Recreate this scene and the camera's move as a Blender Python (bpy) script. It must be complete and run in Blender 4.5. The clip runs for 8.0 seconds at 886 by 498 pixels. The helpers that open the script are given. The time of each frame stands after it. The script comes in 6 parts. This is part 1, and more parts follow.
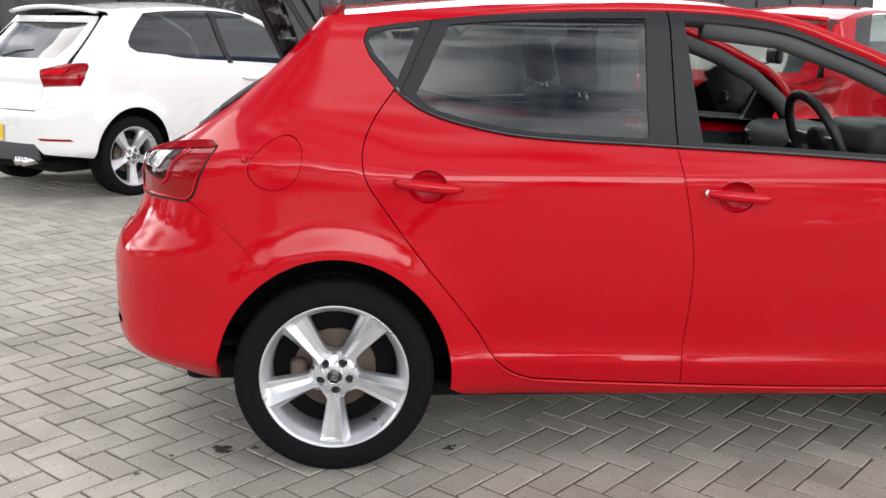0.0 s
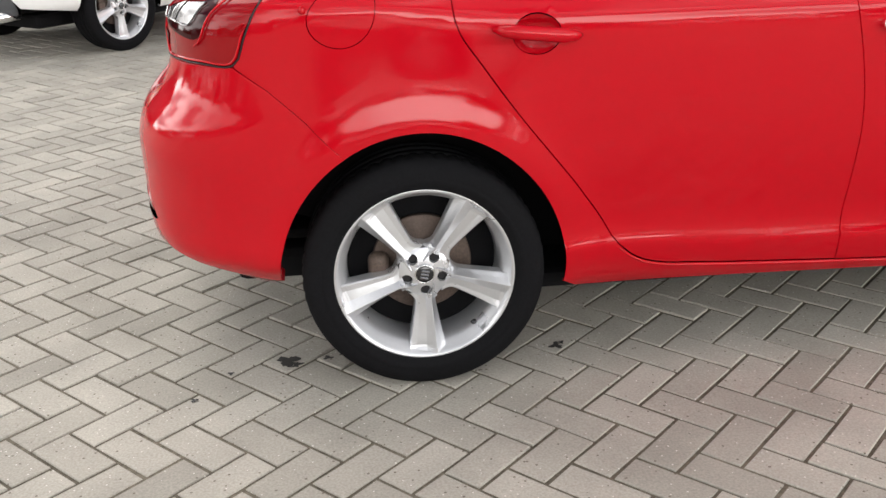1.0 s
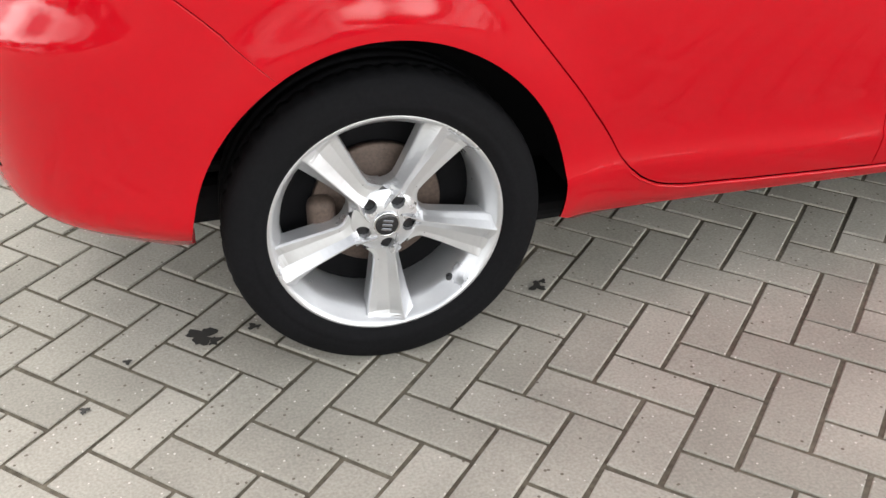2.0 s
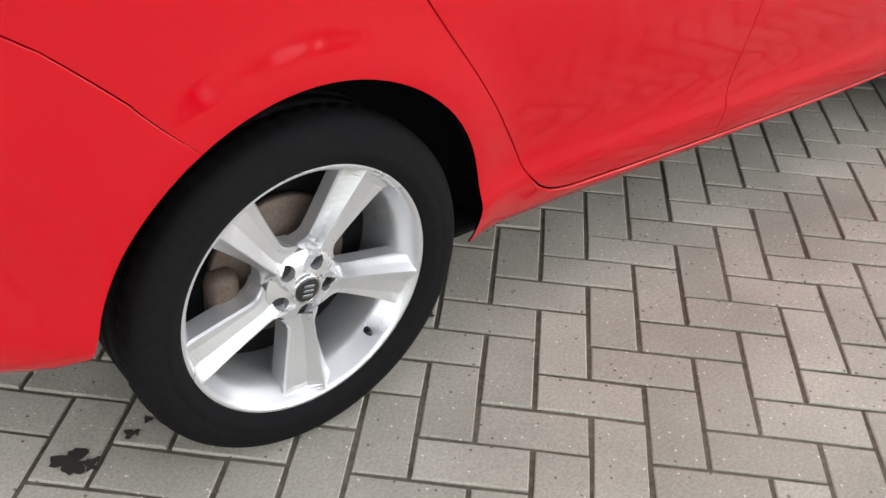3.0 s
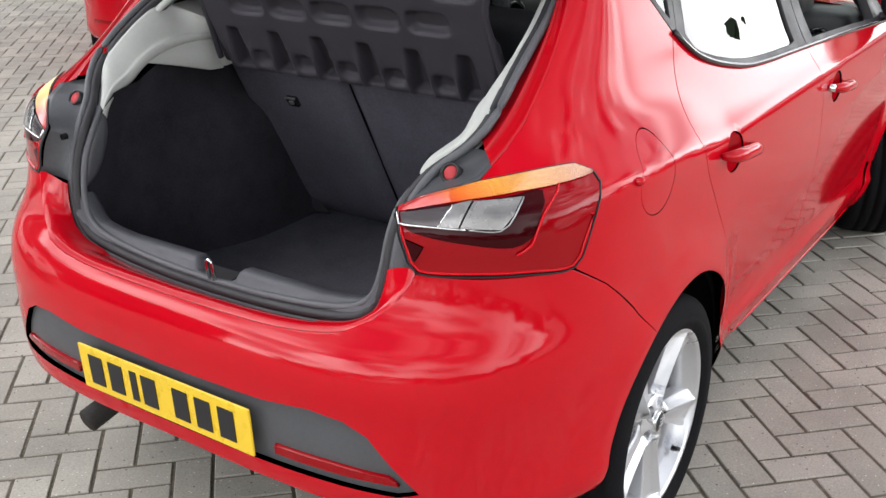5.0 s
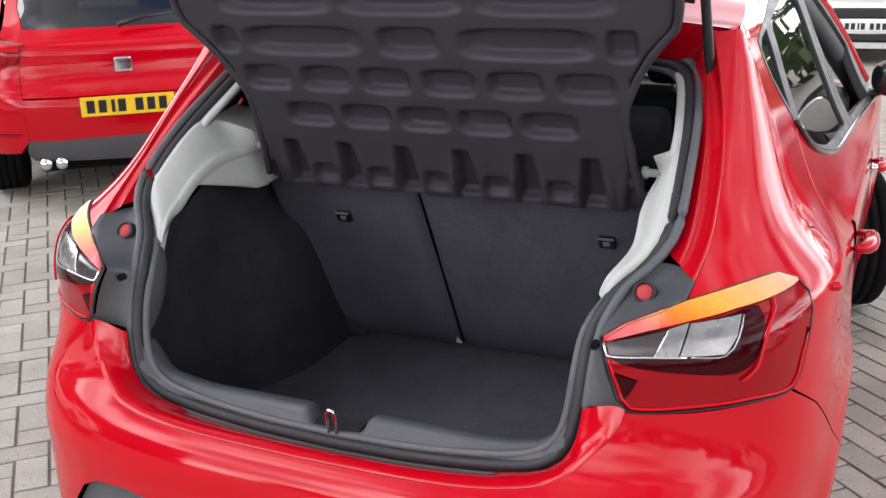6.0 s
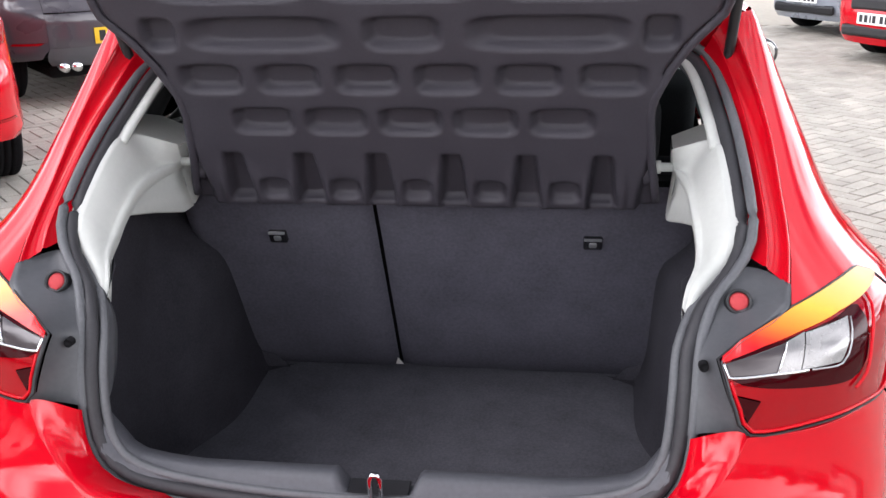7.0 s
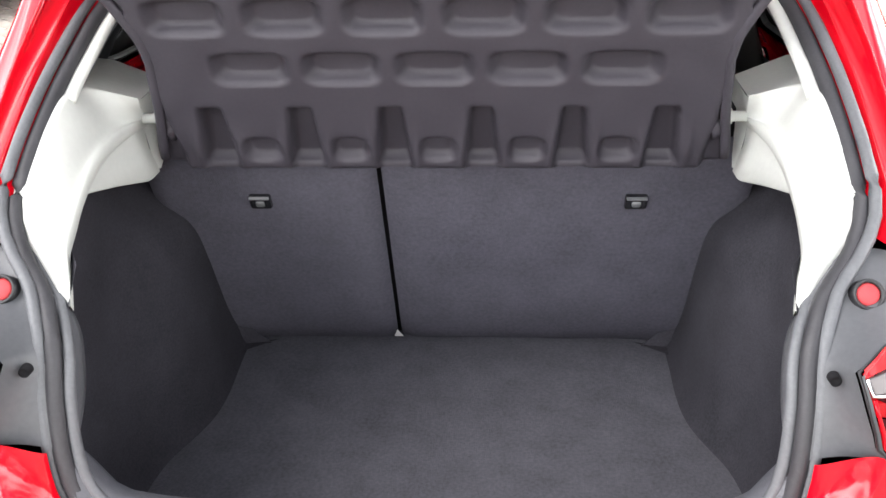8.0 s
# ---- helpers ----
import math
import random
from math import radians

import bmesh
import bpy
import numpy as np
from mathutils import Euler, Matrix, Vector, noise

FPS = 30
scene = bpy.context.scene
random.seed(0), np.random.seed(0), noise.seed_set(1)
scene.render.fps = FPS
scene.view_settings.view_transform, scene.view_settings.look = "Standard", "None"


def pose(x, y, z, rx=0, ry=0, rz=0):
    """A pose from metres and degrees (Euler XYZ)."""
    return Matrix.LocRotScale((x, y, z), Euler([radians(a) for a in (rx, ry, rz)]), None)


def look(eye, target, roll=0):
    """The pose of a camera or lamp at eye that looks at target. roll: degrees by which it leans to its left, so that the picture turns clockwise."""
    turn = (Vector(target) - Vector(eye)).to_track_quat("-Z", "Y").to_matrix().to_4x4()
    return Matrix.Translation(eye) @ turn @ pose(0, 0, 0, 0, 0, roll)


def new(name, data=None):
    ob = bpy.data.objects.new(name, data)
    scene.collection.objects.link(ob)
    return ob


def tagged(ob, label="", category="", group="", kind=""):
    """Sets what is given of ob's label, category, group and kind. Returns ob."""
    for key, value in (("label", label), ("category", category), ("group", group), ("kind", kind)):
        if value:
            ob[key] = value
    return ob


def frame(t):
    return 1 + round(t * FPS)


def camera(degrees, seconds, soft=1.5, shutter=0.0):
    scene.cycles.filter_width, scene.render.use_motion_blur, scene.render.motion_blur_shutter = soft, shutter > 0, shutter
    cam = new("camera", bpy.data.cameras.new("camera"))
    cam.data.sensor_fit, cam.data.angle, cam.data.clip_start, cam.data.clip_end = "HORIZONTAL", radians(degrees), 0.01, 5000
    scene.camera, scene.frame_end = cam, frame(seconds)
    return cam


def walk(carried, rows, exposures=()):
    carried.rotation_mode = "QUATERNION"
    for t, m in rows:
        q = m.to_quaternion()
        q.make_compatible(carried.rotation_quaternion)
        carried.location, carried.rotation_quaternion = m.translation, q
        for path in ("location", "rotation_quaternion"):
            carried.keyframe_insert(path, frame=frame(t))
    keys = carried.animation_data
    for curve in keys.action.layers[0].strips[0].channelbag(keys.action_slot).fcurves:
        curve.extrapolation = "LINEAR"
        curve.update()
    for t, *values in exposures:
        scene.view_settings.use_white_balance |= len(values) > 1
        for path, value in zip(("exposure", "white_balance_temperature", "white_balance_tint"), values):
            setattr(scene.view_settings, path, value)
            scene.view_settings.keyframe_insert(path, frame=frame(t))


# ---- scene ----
from mathutils.geometry import delaunay_2d_cdt

cam = camera(47.8, 8.0)
PATH = [
    (0, (0.085, -3.722, 1.332), (0.245, -1.774, 0.909), 1.1),
    (0.5, (-0.07, -3.443, 1.32), (0.127, -1.525, 0.789), -0.7),
    (1, (-0.166, -3.11, 1.28), (0.006, -1.258, 0.544), -1.6),
    (1.2, (-0.178, -2.947, 1.251), (0.01, -1.119, 0.461), -1.2),
    (2.3, (-0.457, -2.264, 1.249), (0.187, -0.718, 0.156), 1.0),
    (2.5, (-0.548, -2.179, 1.221), (0.248, -0.694, 0.144), 2.0),
    (3, (-0.689, -1.925, 1.261), (0.405, -0.672, 0.15), 3.9),
    (3.5, (-1.001, -1.796, 1.302), (0.329, -0.808, 0.181), 9.5),
    (4, (-1.375, -1.71, 1.402), (0.117, -0.921, 0.329), 7.7),
    (4.5, (-1.735, -1.671, 1.505), (-0.187, -0.761, 0.625), 3.6),
    (5, (-1.946, -1.52, 1.554), (-0.41, -0.482, 0.802), -0.3),
    (5.2, (-2.016, -1.397, 1.558), (-0.448, -0.362, 0.873), -2.1),
    (6.3, (-2.003, -0.715, 1.551), (-0.221, -0.037, 0.947), -1.1),
    (6.5, (-1.963, -0.601, 1.553), (-0.155, -0.028, 0.916), -1.2),
    (7, (-1.911, -0.299, 1.551), (-0.034, -0.036, 0.912), -1.2),
    (7.5, (-1.786, -0.135, 1.549), (0.085, 0.012, 0.857), -1.1),
    (8, (-1.589, -0.091, 1.55), (0.232, 0.018, 0.731), -1.2),
]
walk(cam, [(t, look(eye, target, roll)) for t, eye, target, roll in PATH], [(0.0, -0.15, 6350, 13), (1.0, -0.1, 6600, 12), (2.5, 0.15, 6450, 10), (4.0, 0.1, 6400, 10), (4.5, 0.05, 6350, 11), (5.2, -0.05, 6300, 13), (6.5, 0.15, 6250, 16), (7.0, 0.4, 6200, 17), (7.5, 0.75, 6150, 19), (8.0, 1.35, 6450, 13)])
# ---- world, sun ----
world = bpy.data.worlds.new("sky")
scene.world = world
world.use_nodes = True
wn, wl = world.node_tree.nodes, world.node_tree.links
SUN_EL, SUN_AZ = 54.0, 325.0          # degrees; azimuth the sun stands at, from +Y clockwise
sun_dir = Vector((math.sin(radians(SUN_AZ)) * math.cos(radians(SUN_EL)), math.cos(radians(SUN_AZ)) * math.cos(radians(SUN_EL)), math.sin(radians(SUN_EL))))
sky = wn.new("ShaderNodeTexSky")
sky.sky_type, sky.sun_disc = "NISHITA", False
sky.sun_elevation, sky.sun_rotation = radians(SUN_EL), radians(SUN_AZ)
wco = wn.new("ShaderNodeTexCoord")
wmap = wn.new("ShaderNodeMapping")
wmap.inputs["Scale"].default_value = (1.6, 1.6, 4.2)
wnoise = wn.new("ShaderNodeTexNoise")
wnoise.inputs["Scale"].default_value, wnoise.inputs["Detail"].default_value = 1.7, 5.0
wramp = wn.new("ShaderNodeValToRGB")
wramp.color_ramp.elements[0].position, wramp.color_ramp.elements[1].position = 0.34, 0.48
wshade = wn.new("ShaderNodeTexNoise")
wshade.inputs["Scale"].default_value, wshade.inputs["Detail"].default_value = 1.5, 2.0
wcloud = wn.new("ShaderNodeValToRGB")
wcloud.color_ramp.elements[0].position, wcloud.color_ramp.elements[1].position = 0.34, 0.70
wcloud.color_ramp.elements[0].color, wcloud.color_ramp.elements[1].color = (6.5, 6.6, 6.8, 1), (38, 38, 37, 1)
wcloud.color_ramp.elements.new(0.50).color = (9.5, 9.6, 9.8, 1)
wmix = wn.new("ShaderNodeMix")
wmix.data_type = "RGBA"
wl.new(wco.outputs["Generated"], wmap.inputs["Vector"])
wl.new(wmap.outputs["Vector"], wnoise.inputs["Vector"])
wl.new(wmap.outputs["Vector"], wshade.inputs["Vector"])
# cumulus stands whiter low over the horizon
wsep, wlow, wadd = wn.new("ShaderNodeSeparateXYZ"), wn.new("ShaderNodeMapRange"), wn.new("ShaderNodeMath")
wlow.inputs["From Min"].default_value, wlow.inputs["From Max"].default_value = 0.05, 0.55
wlow.inputs["To Min"].default_value, wlow.inputs["To Max"].default_value = 0.19, -0.04
wadd.operation = "ADD"
wl.new(wco.outputs["Generated"], wsep.inputs[0])
wl.new(wsep.outputs["Z"], wlow.inputs["Value"])
wl.new(wlow.outputs["Result"], wadd.inputs[0])
wl.new(wshade.outputs["Fac"], wadd.inputs[1])
wl.new(wadd.outputs[0], wcloud.inputs["Fac"])
wcover = wn.new("ShaderNodeMath")
wcover.operation = "ADD"
wl.new(wlow.outputs["Result"], wcover.inputs[0])
wl.new(wnoise.outputs["Fac"], wcover.inputs[1])
wl.new(wcover.outputs[0], wramp.inputs["Fac"])
wl.new(wramp.outputs["Color"], wmix.inputs["Factor"])
wl.new(sky.outputs["Color"], wmix.inputs["A"])
# clouds brighten on the sun's side of the sky and where they face it
wdot, wglow, wlit = wn.new("ShaderNodeVectorMath"), wn.new("ShaderNodeMapRange"), wn.new("ShaderNodeVectorMath")
wdot.operation, wlit.operation = "DOT_PRODUCT", "SCALE"
wdot.inputs[1].default_value = Vector((sun_dir.x, sun_dir.y, 0)).normalized()
wabs = wn.new("ShaderNodeMath")
wabs.operation = "ABSOLUTE"
wglow.inputs["From Min"].default_value, wglow.inputs["From Max"].default_value = 0.1, 0.85
wglow.inputs["To Min"].default_value, wglow.inputs["To Max"].default_value = 0.6, 2.3
wl.new(wco.outputs["Generated"], wdot.inputs[0])
wl.new(wdot.outputs["Value"], wabs.inputs[0])
wl.new(wabs.outputs[0], wglow.inputs["Value"])
wl.new(wcloud.outputs["Color"], wlit.inputs[0])
wl.new(wglow.outputs["Result"], wlit.inputs["Scale"])
wl.new(wlit.outputs["Vector"], wmix.inputs["B"])
wl.new(wmix.outputs["Result"], wn["Background"].inputs["Color"])
wn["Background"].inputs["Strength"].default_value = 0.092
sun = new("sun", bpy.data.lights.new("sun", "SUN"))
sun.data.energy, sun.data.angle, sun.data.color = 1.2, radians(38), (1.0, 0.95, 0.88)
sun.matrix_world = look(sun_dir * 30, (0, 0, 0))


# ---- materials ----
def material(name, color, rough=0.5, metal=0.0, coat=0.0, spec=0.5, var=0.0, scale=8.0, bump=0.0, bump_scale=200.0, trans=0.0, ior=1.45, vary=0.0, emit=None, coat_rough=0.02, coat_ior=1.5):
    """A principled surface whose colour varies at two scales, with fine relief."""
    m = bpy.data.materials.new(name)
    m.use_nodes = True
    n, l = m.node_tree.nodes, m.node_tree.links
    p = n["Principled BSDF"]
    p.inputs["Base Color"].default_value = (*color, 1)
    p.inputs["Roughness"].default_value, p.inputs["Metallic"].default_value = rough, metal
    p.inputs["Coat Weight"].default_value, p.inputs["Coat Roughness"].default_value = coat, coat_rough
    p.inputs["Coat IOR"].default_value = coat_ior
    p.inputs["Specular IOR Level"].default_value = spec
    p.inputs["Transmission Weight"].default_value, p.inputs["IOR"].default_value = trans, ior
    co = n.new("ShaderNodeTexCoord")
    if var or vary:
        big, fine = n.new("ShaderNodeTexNoise"), n.new("ShaderNodeTexNoise")
        big.inputs["Scale"].default_value, big.inputs["Detail"].default_value = scale, 6
        fine.inputs["Scale"].default_value, fine.inputs["Detail"].default_value = scale * 14, 3
        l.new(co.outputs["Object"], big.inputs["Vector"])
        l.new(co.outputs["Object"], fine.inputs["Vector"])
        add = n.new("ShaderNodeMath")
        add.operation = "ADD"
        l.new(big.outputs["Fac"], add.inputs[0])
        l.new(fine.outputs["Fac"], add.inputs[1])
        span = n.new("ShaderNodeMapRange")
        span.inputs["From Min"].default_value, span.inputs["From Max"].default_value = 0.6, 1.4
        span.inputs["To Min"].default_value, span.inputs["To Max"].default_value = 1 - var, 1 + var
        l.new(add.outputs[0], span.inputs["Value"])
        out = span.outputs["Result"]
        hue = n.new("ShaderNodeHueSaturation")
        hue.inputs["Color"].default_value = (*color, 1)
        if vary:
            info = n.new("ShaderNodeObjectInfo")
            r = n.new("ShaderNodeMapRange")
            r.inputs["To Min"].default_value, r.inputs["To Max"].default_value = 1 - vary, 1 + vary
            l.new(info.outputs["Random"], r.inputs["Value"])
            mul = n.new("ShaderNodeMath")
            mul.operation = "MULTIPLY"
            l.new(out, mul.inputs[0])
            l.new(r.outputs["Result"], mul.inputs[1])
            out = mul.outputs[0]
        l.new(out, hue.inputs["Value"])
        l.new(hue.outputs["Color"], p.inputs["Base Color"])
        rr = n.new("ShaderNodeMapRange")
        rr.inputs["From Min"].default_value, rr.inputs["From Max"].default_value = 0.3, 0.7
        rr.inputs["To Min"].default_value, rr.inputs["To Max"].default_value = max(0.02, rough - 0.1 * (rough > 0.15)), min(1, rough + 0.1 * (rough > 0.15))
        l.new(big.outputs["Fac"], rr.inputs["Value"])
        l.new(rr.outputs["Result"], p.inputs["Roughness"])
    if bump:
        bn, bp = n.new("ShaderNodeTexNoise"), n.new("ShaderNodeBump")
        bn.inputs["Scale"].default_value, bn.inputs["Detail"].default_value = bump_scale, 4
        bp.inputs["Strength"].default_value, bp.inputs["Distance"].default_value = bump, 0.002
        l.new(co.outputs["Object"], bn.inputs["Vector"])
        l.new(bn.outputs["Fac"], bp.inputs["Height"])
        l.new(bp.outputs["Normal"], p.inputs["Normal"])
    if emit:
        p.inputs["Emission Color"].default_value, p.inputs["Emission Strength"].default_value = (*emit[:3], 1), emit[3]
    return m


def glass(name, tint, rough=0.0, slant=1.75):
    """Thin window glass: mostly clear, tinted, with a mirror gloss that grows at a slant."""
    m = bpy.data.materials.new(name)
    m.use_nodes = True
    n, l = m.node_tree.nodes, m.node_tree.links
    n.remove(n["Principled BSDF"])
    t, g, mix, fr = n.new("ShaderNodeBsdfTransparent"), n.new("ShaderNodeBsdfGlossy"), n.new("ShaderNodeMixShader"), n.new("ShaderNodeFresnel")
    t.inputs["Color"].default_value = (*tint, 1)
    g.inputs["Roughness"].default_value = rough
    fr.inputs["IOR"].default_value = slant
    l.new(fr.outputs["Fac"], mix.inputs["Fac"])
    l.new(t.outputs[0], mix.inputs[1])
    l.new(g.outputs[0], mix.inputs[2])
    l.new(mix.outputs[0], n["Material Output"].inputs["Surface"])
    return m


RED = material("red_paint", (0.48, 0.0010, 0.0085), 0.35, 0.0, 0.9, 0.0, 0.03, 3.0, coat_rough=0.075, coat_ior=1.43)
RED_DULL = material("red_paint_inside", (0.45, 0.0015, 0.0080), 0.35, 0.0, 0.7, 0.0, 0.05, 5.0, coat_rough=0.05)
WHITE = material("white_paint", (0.80, 0.80, 0.79), 0.3, 0.0, 1.0, 0.5, 0.02, 3.0)
DARK_PAINT = material("dark_grey_paint", (0.05, 0.045, 0.055), 0.3, 0.0, 1.0, 0.5, 0.05, 3.0)
SILVER_PAINT = material("blue_grey_paint", (0.28, 0.31, 0.36), 0.3, 0.3, 1.0, 0.5, 0.04, 3.0)
BLACK = material("black_plastic", (0.013, 0.013, 0.015), 0.45, var=0.12, scale=12, bump=0.15, bump_scale=600)
BLACK_GLOSS = material("black_gloss_trim", (0.012, 0.012, 0.014), 0.12, coat=0.6)
GUTTER = material("grey_plastic_trim", (0.075, 0.078, 0.085), 0.42, var=0.12, scale=9, bump=0.12, bump_scale=500)
SEAL_DARK = material("dark_rubber_seal", (0.030, 0.030, 0.034), 0.6, var=0.15, scale=14, bump=0.2, bump_scale=300)
SEAL = material("grey_rubber_seal", (0.095, 0.099, 0.107), 0.55, var=0.15, scale=14, bump=0.2, bump_scale=300)
SILL = material("grey_grained_sill_plastic", (0.068, 0.070, 0.080), 0.5, var=0.12, scale=10, bump=0.25, bump_scale=700)
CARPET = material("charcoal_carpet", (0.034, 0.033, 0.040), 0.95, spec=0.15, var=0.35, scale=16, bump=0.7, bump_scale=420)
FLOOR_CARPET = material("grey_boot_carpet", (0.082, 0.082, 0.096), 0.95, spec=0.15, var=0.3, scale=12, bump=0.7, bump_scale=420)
SEAT_CARPET = material("grey_seat_back_felt", (0.080, 0.078, 0.098), 0.95, spec=0.15, var=0.25, scale=10, bump=0.6, bump_scale=420)
SHELF = material("black_moulded_plastic", (0.034, 0.031, 0.039), 0.55, spec=0.35, var=0.12, scale=14, bump=0.2, bump_scale=800)
PALE = material("pale_grey_plastic", (0.47, 0.485, 0.46), 0.55, var=0.05, scale=7, bump=0.12, bump_scale=700)
HEADLINER = material("grey_headlining", (0.45, 0.45, 0.44), 0.9, var=0.05, scale=9)
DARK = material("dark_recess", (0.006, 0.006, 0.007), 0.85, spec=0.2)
RUBBER = material("tyre_rubber", (0.0070, 0.0070, 0.0080), 0.85, spec=0.12, var=0.3, scale=9, bump=0.25, bump_scale=160)
ALLOY = material("silver_alloy", (0.66, 0.67, 0.69), 0.33, 0.7, 0.35, var=0.03, scale=9)
BRAKE = material("rusty_brake_steel", (0.11, 0.08, 0.065), 0.6, 0.3, var=0.45, scale=11, bump=0.3, bump_scale=120)
CHROME = material("chrome", (0.80, 0.81, 0.82), 0.10, 1.0)
SOOT = material("sooty_exhaust_steel", (0.022, 0.019, 0.017), 0.7, 0.2, var=0.4, scale=14, bump=0.3, bump_scale=120)
BADGE = material("grey_badge", (0.30, 0.31, 0.33), 0.25, 0.9)
LENS_RED = material("red_lamp_lens", (0.27, 0.0006, 0.004), 0.06, coat=0.45, spec=0.1)
LENS_DEEP = material("deep_red_lamp_bezel", (0.032, 0.0006, 0.002), 0.08, coat=0.2, spec=0.05)
STOP_RED = material("red_rubber", (0.42, 0.045, 0.05), 0.6, spec=0.3, var=0.08, scale=30)
LENS_GLOW = material("bright_red_lamp_rim", (0.50, 0.002, 0.008), 0.12, coat=0.3, spec=0.1)
LENS_CLEAR = material("clear_lamp_reflector", (0.27, 0.265, 0.26), 0.25, 0.5, 0.5, var=0.22, scale=30)
LENS_SMOKE = material("smoked_lamp_lens", (0.06, 0.05, 0.052), 0.15, 0.2, 0.5)
PLATE = material("yellow_number_plate", (0.83, 0.55, 0.02), 0.3, coat=0.4, var=0.03, scale=20)
PLATE_WHITE = material("white_number_plate", (0.75, 0.75, 0.74), 0.3)
INK = material("plate_ink", (0.015, 0.015, 0.018), 0.4)
LABEL = material("white_label", (0.75, 0.72, 0.70), 0.6)
FABRIC = material("dark_seat_fabric", (0.035, 0.036, 0.04), 0.9, spec=0.2, var=0.25, scale=20, bump=0.4, bump_scale=300)
DASH = material("dark_dashboard_plastic", (0.028, 0.030, 0.032), 0.6, var=0.1, scale=9, bump=0.2, bump_scale=500)
PILLAR_TRIM = material("grey_pillar_trim", (0.085, 0.088, 0.09), 0.7, var=0.06, scale=9)
SATIN = material("satin_silver_trim", (0.42, 0.43, 0.44), 0.35, 0.85)
TINT = glass("tinted_side_glass", (0.62, 0.70, 0.66), 0.0, 1.9)
TINT_DARK = glass("dark_car_glass", (0.16, 0.18, 0.18), 0.0, 2.6)
MIRROR = material("mirror_glass", (0.9, 0.9, 0.9), 0.01, 1.0)


def amber():
    """Lamp strip, red at its inner end and turning amber to pale yellow outward."""
    m = material("amber_lamp_strip", (0.8, 0.2, 0.02), 0.16, coat=1.0, spec=0.25)
    n, l = m.node_tree.nodes, m.node_tree.links
    co, sep, ramp = n.new("ShaderNodeTexCoord"), n.new("ShaderNodeSeparateXYZ"), n.new("ShaderNodeValToRGB")
    rng = n.new("ShaderNodeMapRange")
    rng.inputs["From Min"].default_value, rng.inputs["From Max"].default_value = -0.57, -0.33
    l.new(co.outputs["Object"], sep.inputs[0])
    l.new(sep.outputs["X"], rng.inputs["Value"])
    l.new(rng.outputs["Result"], ramp.inputs["Fac"])
    e = ramp.color_ramp.elements
    e[0].color, e[1].color = (0.60, 0.006, 0.008, 1), (0.80, 0.62, 0.48, 1)
    for pos, c in ((0.06, (0.70, 0.04, 0.010, 1)), (0.18, (0.88, 0.22, 0.02, 1)), (0.36, (0.92, 0.46, 0.06, 1)), (0.7, (0.88, 0.58, 0.24, 1))):
        e.new(pos).color = c
    l.new(ramp.outputs["Color"], n["Principled BSDF"].inputs["Base Color"])
    return m


AMBER = amber()


